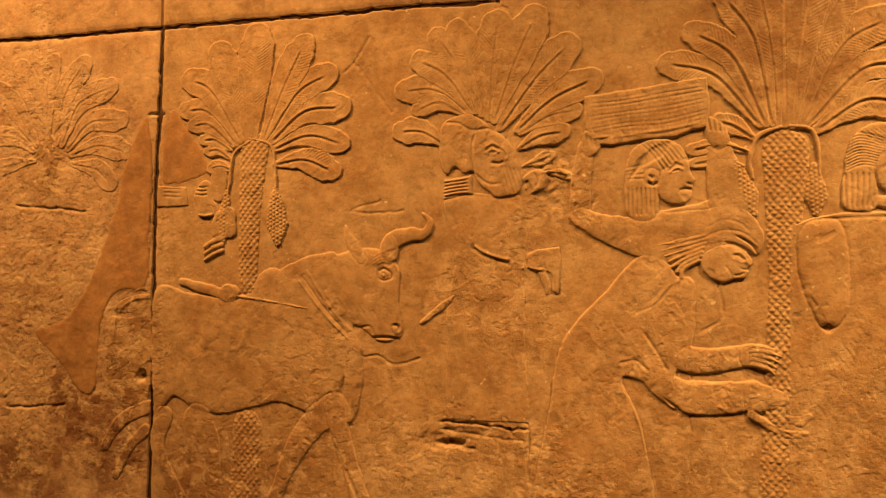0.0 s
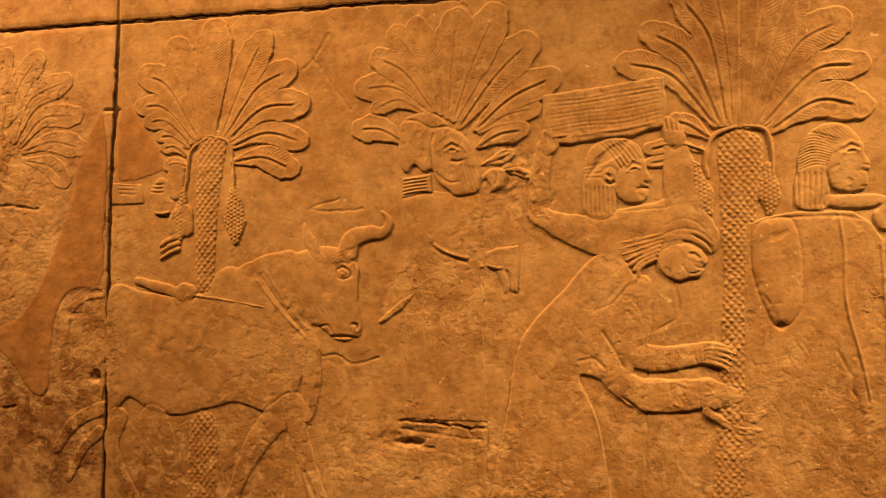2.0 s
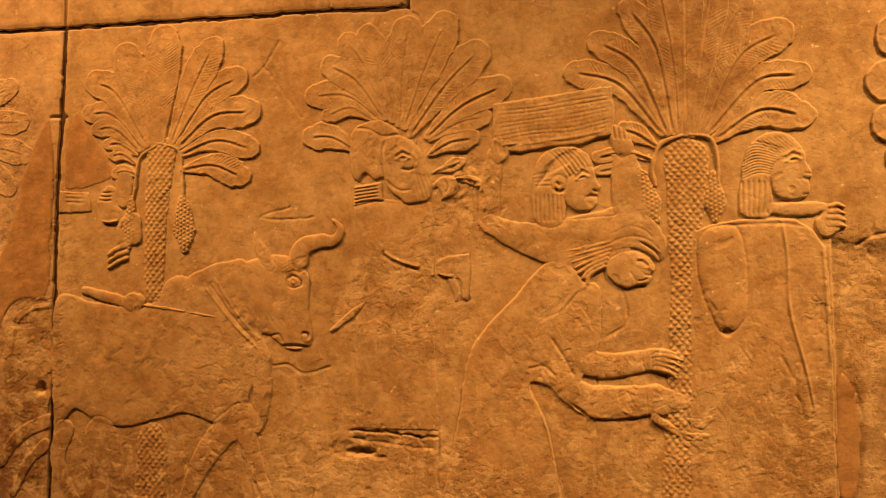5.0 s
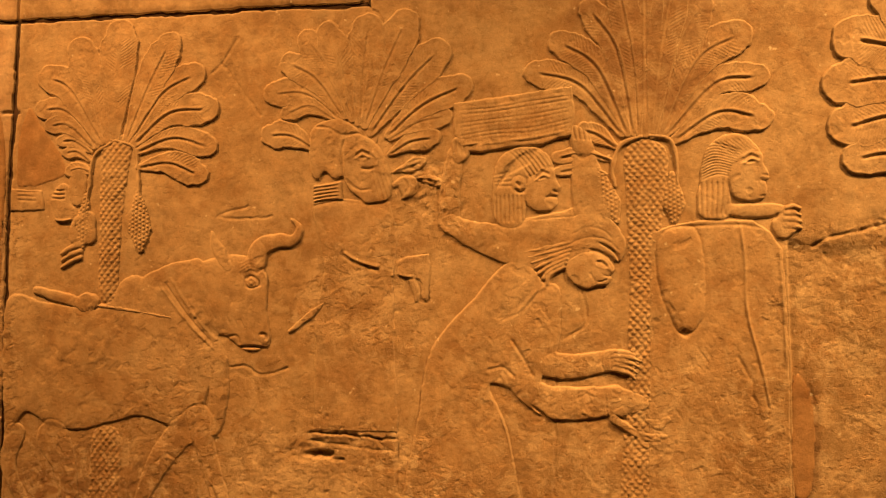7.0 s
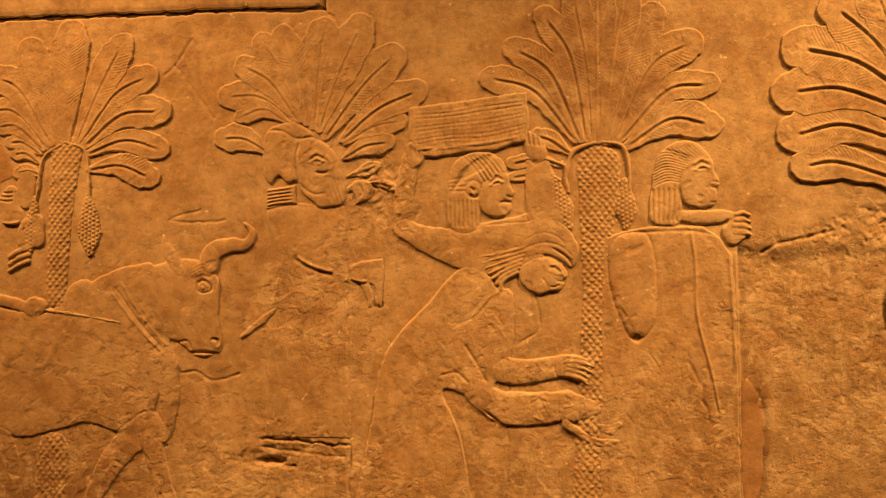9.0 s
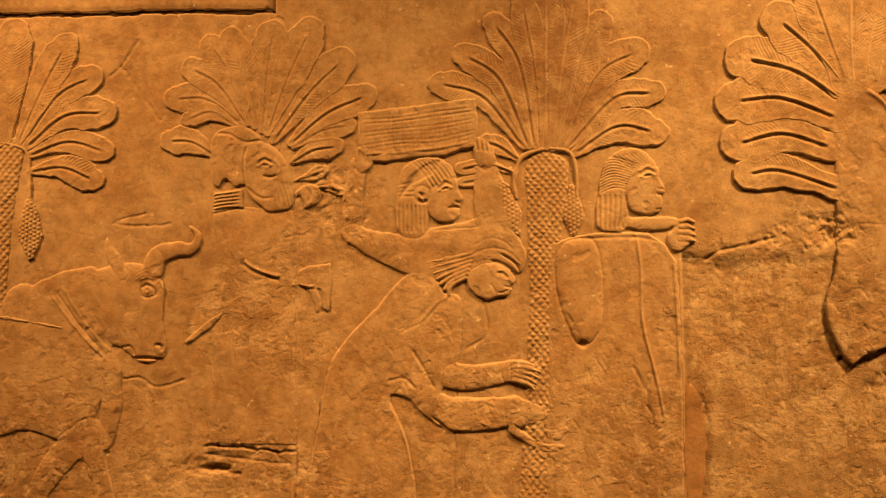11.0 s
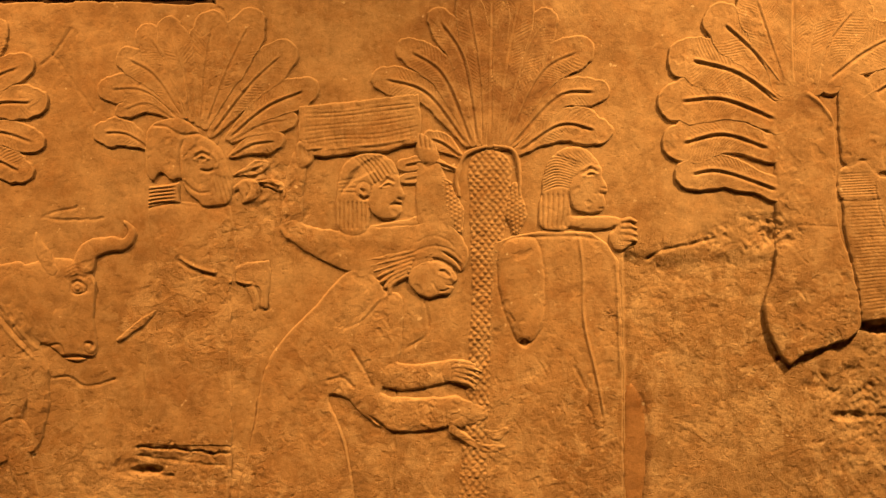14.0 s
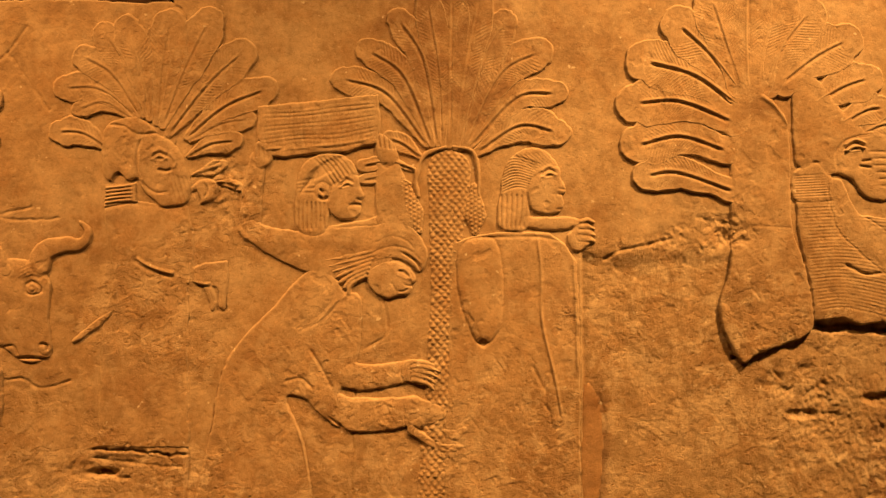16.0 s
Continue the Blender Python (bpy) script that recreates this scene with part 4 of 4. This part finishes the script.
porter.area([(0.247, 1.804), (0.261, 1.812), (0.280, 1.795), (0.273, 1.768), (0.253, 1.765)], 0.0130, 0.010)
strands(porter, ((0.253, 1.802), (0.269, 1.797)), ((0.255, 1.781), (0.271, 1.777)), 3, 0.0015, -0.0025)
strands(porter, ((0.464, 1.827), (0.490, 1.823)), ((0.468, 1.800), (0.492, 1.797)), 4, 0.0016, -0.003)
porter.area([(0.324, 1.750), (0.339, 1.776), (0.364, 1.789), (0.395, 1.789), (0.420, 1.773), (0.429, 1.748), (0.409, 1.736), (0.384, 1.723), (0.373, 1.652), (0.326, 1.652), (0.320, 1.699)], 0.0110, 0.016)
porter.area([(0.384, 1.731), (0.409, 1.746), (0.429, 1.750), (0.435, 1.730), (0.441, 1.715), (0.437, 1.707), (0.437, 1.695), (0.435, 1.681), (0.414, 1.671), (0.389, 1.677), (0.378, 1.693), (0.377, 1.713)], 0.0125, 0.018, 0.6)
for k in range(9):
    porter.ridge([(0.405 + -0.0020 * k, 1.785 + -0.0030 * k), (0.374 + -0.0040 * k, 1.775 + -0.0050 * k), (0.341 + -0.0020 * k, 1.750 + -0.0050 * k)], 0.0015, -0.0022)
strands(porter, ((0.349, 1.783), (0.400, 1.786)), ((0.389, 1.733), (0.426, 1.756)), 7, 0.0015, -0.0022, 0.004)
strands(porter, ((0.326, 1.704), (0.371, 1.703)), ((0.326, 1.654), (0.372, 1.653)), 7, 0.0017, -0.0026)
strands(porter, ((0.322, 1.738), (0.322, 1.720)), ((0.354, 1.745), (0.354, 1.719)), 4, 0.0016, -0.0018)
porter.area([(0.355, 1.731), (0.369, 1.737), (0.381, 1.727), (0.377, 1.710), (0.364, 1.707), (0.355, 1.717)], 0.0150, 0.008).ridge([(0.361, 1.713), (0.369, 1.708), (0.375, 1.712)], 0.0022, -0.005).ridge([(0.363, 1.725), (0.369, 1.719)], 0.0022, -0.004)
eye(porter, (0.397, 1.728), (0.421, 1.734), 0.0028).ridge([(0.415, 1.697), (0.427, 1.699), (0.439, 1.697)], 0.0020, -0.0045).ridge([(0.427, 1.709), (0.435, 1.706)], 0.0020, -0.003).ridge([(0.415, 1.691), (0.429, 1.689)], 0.0024, 0.0012)
porter.mesh("carved_figure", main_slab, CARVED, "carved porter with raised arms and combed hair")
basket = Relief([(0.242, 1.914), (0.474, 1.762)])
basket.area([(0.249, 1.875), (0.360, 1.886), (0.465, 1.899), (0.469, 1.851), (0.464, 1.808), (0.435, 1.801), (0.410, 1.792), (0.349, 1.789), (0.298, 1.780), (0.265, 1.785), (0.251, 1.815)], 0.0115, 0.007, 0.8, True)
for k in range(11):
    basket.ridge([(0.255 + 0.0000 * k, 1.867 + -0.0080 * k), (0.330 + -0.0010 * k, 1.870 + -0.0070 * k), (0.391 + 0.0000 * k, 1.880 + -0.0080 * k), (0.461 + 0.0000 * k, 1.887 + -0.0070 * k)], 0.0012, -0.0013 if k % 3 else -0.0005)
for k in range(12):
    basket.ridge([(0.266 + 0.0160 * k, 1.866 + 0.0000 * k), (0.263 + 0.0170 * k, 1.830 + -0.0010 * k), (0.269 + 0.0170 * k, 1.797 + 0.0000 * k)], 0.0016, -0.0007)
basket.ridge([(0.307, 1.875), (0.305, 1.834)], 0.002, -0.0014).ridge([(0.259, 1.796), (0.349, 1.801), (0.455, 1.815)], 0.0026, 0.0022)
basket.mesh("carved_basket", main_slab, CARVED, "carved woven basket held overhead")

# stooping captive reaching round the trunk
stoop = Relief([(0.168, 1.681), (0.636, 1.136)])
stoop.area([(0.186, 1.325), (0.201, 1.410), (0.230, 1.461), (0.286, 1.521), (0.332, 1.573), (0.362, 1.587), (0.387, 1.576), (0.409, 1.546), (0.437, 1.534), (0.435, 1.446), (0.410, 1.397), (0.390, 1.342), (0.350, 1.357), (0.313, 1.361), (0.345, 1.278), (0.365, 1.161), (0.382, 1.080), (0.161, 1.072)], 0.0078, 0.010, 0.6)
stoop.area([(0.307, 1.526), (0.332, 1.569), (0.362, 1.585), (0.389, 1.572), (0.402, 1.541), (0.377, 1.506), (0.346, 1.486), (0.316, 1.486)], 0.0125, 0.026, 0.15)
stoop.area([(0.346, 1.471), (0.377, 1.501), (0.412, 1.541), (0.438, 1.526), (0.435, 1.437), (0.405, 1.407), (0.371, 1.406)], 0.0115, 0.020, 0.25)
stoop.ridge([(0.313, 1.366), (0.343, 1.278), (0.367, 1.166)], 0.0022, 0.0036)
stoop.stroke([(0.405, 1.526), (0.384, 1.471), (0.391, 1.421), (0.420, 1.402), (0.464, 1.399), (0.521, 1.409)], [0.024, 0.022, 0.022, 0.023, 0.022, 0.018], 0.0125, 0.018, 0.35, 0.45)
stoop.stroke([(0.332, 1.486), (0.324, 1.446), (0.351, 1.391), (0.385, 1.353), (0.424, 1.335), (0.478, 1.335), (0.529, 1.341)], [0.020, 0.020, 0.020, 0.024, 0.030, 0.029, 0.025], 0.0120, 0.020, 0.35, 0.4)
stoop.ridge([(0.409, 1.544), (0.382, 1.506), (0.348, 1.484), (0.318, 1.484)], 0.0022, -0.0011).ridge([(0.437, 1.531), (0.439, 1.486), (0.437, 1.435)], 0.0022, -0.0030)
stoop.ridge([(0.351, 1.446), (0.371, 1.414), (0.390, 1.379)], 0.0024, -0.0030).ridge([(0.362, 1.490), (0.392, 1.526), (0.415, 1.540)], 0.0030, 0.0014)
stoop.ridge([(0.308, 1.391), (0.336, 1.396), (0.357, 1.379)], 0.0022, -0.0026).ridge([(0.420, 1.357), (0.464, 1.358), (0.503, 1.362)], 0.0030, 0.0012)
stoop.area([(0.513, 1.425), (0.542, 1.429), (0.569, 1.420), (0.556, 1.396), (0.527, 1.388), (0.511, 1.396)], 0.0130, 0.012)
for k in range(4):
    stoop.stroke([(0.528 + 0.0000 * k, 1.415 + -0.0070 * k), (0.557 + -0.0010 * k, 1.414 + -0.0090 * k), (0.576 + -0.0040 * k, 1.408 + -0.0100 * k)], [0.005, 0.005, 0.003], 0.0145, 0.005)
stoop.area([(0.517, 1.359), (0.551, 1.359), (0.584, 1.345), (0.584, 1.328), (0.550, 1.315), (0.521, 1.308)], 0.0130, 0.014)
for k in range(4):
    stoop.stroke([(0.526 + 0.0060 * k, 1.308 + -0.0030 * k), (0.554 + 0.0080 * k, 1.289 + -0.0030 * k), (0.582 + 0.0100 * k, 1.263 + 0.0060 * k)], [0.007, 0.007, 0.006], 0.0110, 0.006)
stoop.stroke([(0.583, 1.306), (0.602, 1.300), (0.618, 1.308)], [0.005, 0.012, 0.007], 0.0100, 0.010).area([(0.587, 1.271), (0.611, 1.283), (0.630, 1.269), (0.626, 1.248), (0.596, 1.249)], 0.008, 0.012)
strands(stoop, ((0.385, 1.331), (0.402, 1.318)), ((0.399, 1.320), (0.416, 1.306)), 4, 0.0017, -0.003)
stoop.area([(0.443, 1.629), (0.452, 1.653), (0.472, 1.667), (0.498, 1.672), (0.528, 1.659), (0.548, 1.630), (0.552, 1.604), (0.541, 1.580), (0.513, 1.592), (0.487, 1.600), (0.466, 1.592), (0.448, 1.601)], 0.0125, 0.022, 0.45)
stoop.area([(0.446, 1.570), (0.458, 1.590), (0.481, 1.600), (0.505, 1.596), (0.525, 1.584), (0.533, 1.568), (0.527, 1.558), (0.528, 1.551), (0.519, 1.541), (0.502, 1.539), (0.482, 1.533), (0.460, 1.544)], 0.0150, 0.024, 0.5)
for k in range(7):
    stoop.stroke([(0.462 - 0.003 * k, 1.618 - 0.0075 * k), (0.425 - 0.001 * k, 1.609 - 0.0085 * k), (0.376 + 0.0065 * k, 1.600 - 0.0095 * k)], [0.0058, 0.0056, 0.0036], 0.0150, 0.006, 0.15)
for k in range(5):
    stoop.ridge([(0.505 + 0.004 * k, 1.616 - 0.002 * k), (0.525 + 0.003 * k, 1.606 - 0.003 * k), (0.543, 1.592 - 0.005 * k)], 0.0015, -0.0020)
stoop.ridge([(0.458, 1.592), (0.477, 1.601), (0.499, 1.602), (0.521, 1.592), (0.539, 1.578)], 0.0020, -0.0030).ridge([(0.461, 1.631), (0.487, 1.643), (0.513, 1.637), (0.530, 1.622)], 0.0018, -0.0012).ridge([(0.457, 1.615), (0.487, 1.625), (0.519, 1.620), (0.542, 1.600)], 0.0018, -0.0014)
stoop.ridge([(0.503, 1.585), (0.512, 1.586), (0.521, 1.578), (0.525, 1.570)], 0.0015, 0.0018).ridge([(0.502, 1.581), (0.511, 1.580), (0.521, 1.572)], 0.0019, -0.0030).ridge([(0.499, 1.576), (0.508, 1.572), (0.517, 1.568)], 0.0013, 0.0014)
stoop.ridge([(0.519, 1.572), (0.527, 1.566), (0.530, 1.559)], 0.0030, 0.0016).ridge([(0.513, 1.558), (0.521, 1.556), (0.527, 1.557)], 0.0015, -0.0020).ridge([(0.503, 1.547), (0.511, 1.547), (0.519, 1.551)], 0.0014, -0.0028).ridge([(0.488, 1.562), (0.495, 1.554), (0.498, 1.547)], 0.0018, -0.0010)
stoop.ridge([(0.484, 1.535), (0.486, 1.503), (0.481, 1.469), (0.455, 1.450), (0.440, 1.443), (0.441, 1.427)], 0.0014, -0.0022)
stoop.mesh("carved_figure", main_slab, CARVED, "carved stooping captive gripping the palm trunk")

# robed captive with fists raised to the mouth
robed = Relief([(0.598, 1.817), (0.838, 1.142)])
robed.area([(0.593, 1.632), (0.643, 1.647), (0.681, 1.653), (0.766, 1.653), (0.796, 1.631), (0.816, 1.602), (0.819, 1.544), (0.820, 1.448), (0.819, 1.315), (0.821, 1.095), (0.580, 1.087)], 0.0062, 0.006, 0.85, True)
robed.area([(0.607, 1.619), (0.643, 1.641), (0.673, 1.633), (0.685, 1.574), (0.685, 1.506), (0.673, 1.471), (0.651, 1.455), (0.635, 1.467), (0.616, 1.511), (0.606, 1.555)], 0.0185, 0.024, 0.42)
robed.ridge([(0.645, 1.462), (0.651, 1.456), (0.656, 1.462)], 0.0050, -0.0060)
robed.ridge([(0.746, 1.647), (0.753, 1.583), (0.754, 1.496), (0.773, 1.409), (0.787, 1.333)], 0.0024, 0.0034).ridge([(0.810, 1.602), (0.813, 1.525), (0.815, 1.410)], 0.0024, 0.0030)
robed.ridge([(0.643, 1.641), (0.738, 1.644), (0.785, 1.637)], 0.0026, -0.0018).stroke([(0.764, 1.400), (0.772, 1.352), (0.777, 1.319)], [0.006, 0.009, 0.007], 0.0080, 0.008)
robed.ridge([(0.736, 1.419), (0.748, 1.395), (0.758, 1.376)], 0.0030, -0.0035).ridge([(0.758, 1.352), (0.765, 1.340)], 0.0026, -0.003)
robed.area([(0.684, 1.742), (0.692, 1.774), (0.712, 1.795), (0.738, 1.804), (0.763, 1.798), (0.781, 1.777), (0.784, 1.761), (0.750, 1.748), (0.732, 1.721), (0.729, 1.658), (0.680, 1.659), (0.677, 1.702)], 0.0100, 0.012)
robed.area([(0.733, 1.739), (0.752, 1.756), (0.784, 1.770), (0.790, 1.749), (0.798, 1.728), (0.793, 1.718), (0.794, 1.706), (0.790, 1.692), (0.765, 1.683), (0.739, 1.691), (0.730, 1.711)], 0.0135, 0.020, 0.6)
for k in range(12):
    robed.ridge([(0.683 + 0.0000 * k, 1.722 + 0.0050 * k), (0.708 + 0.0000 * k, 1.732 + 0.0050 * k), (0.731 + 0.0020 * k, 1.729 + 0.0040 * k)], 0.0012, -0.0020)
strands(robed, ((0.706, 1.791), (0.759, 1.796)), ((0.745, 1.762), (0.779, 1.775)), 8, 0.0011, -0.0014)
for k in range(6):
    robed.ridge([(0.683 + 0.0090 * k, 1.720 + 0.0000 * k), (0.682 + 0.0090 * k, 1.692 + 0.0000 * k), (0.682 + 0.0080 * k, 1.659 + 0.0000 * k)], 0.0018, -0.0026)
eye(robed, (0.754, 1.750), (0.781, 1.754), 0.0026).ridge([(0.784, 1.730), (0.799, 1.728)], 0.0016, -0.0022).ridge([(0.783, 1.720), (0.796, 1.718)], 0.0016, -0.0030).ridge([(0.781, 1.692), (0.792, 1.694)], 0.0022, -0.0025)
robed.stroke([(0.731, 1.670), (0.771, 1.667), (0.806, 1.668), (0.825, 1.664)], [0.010, 0.013, 0.012, 0.011], 0.0095, 0.015)
robed.area([(0.799, 1.646), (0.813, 1.660), (0.834, 1.672), (0.846, 1.660), (0.846, 1.639), (0.835, 1.627), (0.819, 1.617), (0.805, 1.624)], 0.0090, 0.012)
for k in range(4):
    robed.stroke([(0.825 + -0.0010 * k, 1.672 + -0.0100 * k), (0.836 + 0.0000 * k, 1.674 + -0.0110 * k), (0.847 + 0.0000 * k, 1.670 + -0.0110 * k)], [0.0045, 0.0048, 0.0036], 0.0105, 0.006)
robed.ridge([(0.790, 1.653), (0.802, 1.655), (0.810, 1.662)], 0.0022, -0.003)
robed.mesh("carved_figure", main_slab, CARVED, "carved robed captive with fists lifted to the chin")

# bearded captive in a ribbed garment beside the eroded palm
ribbed = Relief([(1.201, 1.966), (1.437, 1.477)])
ribbed.area([(1.211, 1.723), (1.244, 1.730), (1.285, 1.723), (1.325, 1.688), (1.447, 1.668), (1.438, 1.492), (1.387, 1.485), (1.357, 1.497), (1.321, 1.490), (1.286, 1.504), (1.236, 1.498), (1.233, 1.546), (1.220, 1.616), (1.209, 1.667)], 0.0080, 0.008, 0.7, True)
for k in range(34):
    ribbed.ridge([(1.207 + 0.0010 * k, 1.715 + -0.0060 * k), (1.305 + 0.0000 * k, 1.718 + -0.0060 * k), (1.449 + 0.0000 * k, 1.713 + -0.0070 * k)], 0.0013, -0.0007 if k % 3 else -0.0011)
ribbed.area([(1.209, 1.764), (1.256, 1.781), (1.281, 1.749), (1.285, 1.716), (1.208, 1.713)], 0.0095, 0.010)
strands(ribbed, ((1.208, 1.756), (1.207, 1.718)), ((1.264, 1.759), (1.273, 1.722)), 9, 0.0013, -0.0016)
ribbed.stroke([(1.284, 1.739), (1.304, 1.677), (1.348, 1.637), (1.402, 1.597)], [0.014, 0.024, 0.030, 0.030], 0.0110, 0.022).ridge([(1.295, 1.598), (1.330, 1.582), (1.361, 1.583)], 0.0028, -0.0050)
ribbed.area([(1.212, 1.924), (1.232, 1.948), (1.262, 1.930), (1.292, 1.889), (1.336, 1.847), (1.392, 1.822), (1.409, 1.740), (1.367, 1.713), (1.331, 1.724), (1.312, 1.749), (1.286, 1.761), (1.271, 1.759), (1.251, 1.782), (1.217, 1.773), (1.208, 1.820)], 0.0105, 0.014, 0.5)
ribbed.ridge([(1.287, 1.764), (1.286, 1.800), (1.308, 1.823), (1.351, 1.832)], 0.0024, -0.0022)
eye(ribbed, (1.301, 1.802), (1.338, 1.807), 0.0040).ridge([(1.331, 1.784), (1.349, 1.786)], 0.0022, -0.004).ridge([(1.326, 1.775), (1.349, 1.772)], 0.0022, -0.003)
strands(ribbed, ((1.345, 1.801), (1.363, 1.739)), ((1.402, 1.801), (1.419, 1.740)), 6, 0.0020, -0.0016)
ribbed.ridge([(1.274, 1.757), (1.307, 1.749), (1.331, 1.718)], 0.0024, -0.0024)
ribbed.mesh("carved_figure", main_slab, CARVED, "carved bearded captive in a finely ribbed garment")

# ---- later repairs ----
plaster_fill(main_slab, [(-0.585, 1.895), (-0.556, 1.855), (-0.527, 1.818), (-0.508, 1.783), (-0.508, 1.759), (-0.540, 1.745), (-0.579, 1.738), (-0.608, 1.747), (-0.605, 1.839)])
plaster_fill(left_slab, [(-0.645, 1.879), (-0.632, 1.769), (-0.637, 1.628), (-0.639, 1.528), (-0.698, 1.518), (-0.730, 1.488), (-0.747, 1.417), (-0.755, 1.312), (-0.792, 1.308), (-0.842, 1.368), (-0.904, 1.429), (-0.827, 1.461), (-0.766, 1.556), (-0.722, 1.677), (-0.696, 1.783), (-0.670, 1.848)], 0.0024)
plaster_fill(main_slab, [(0.826, 1.376), (0.849, 1.368), (0.858, 1.301), (0.851, 1.196), (0.820, 1.196)], 0.0012)
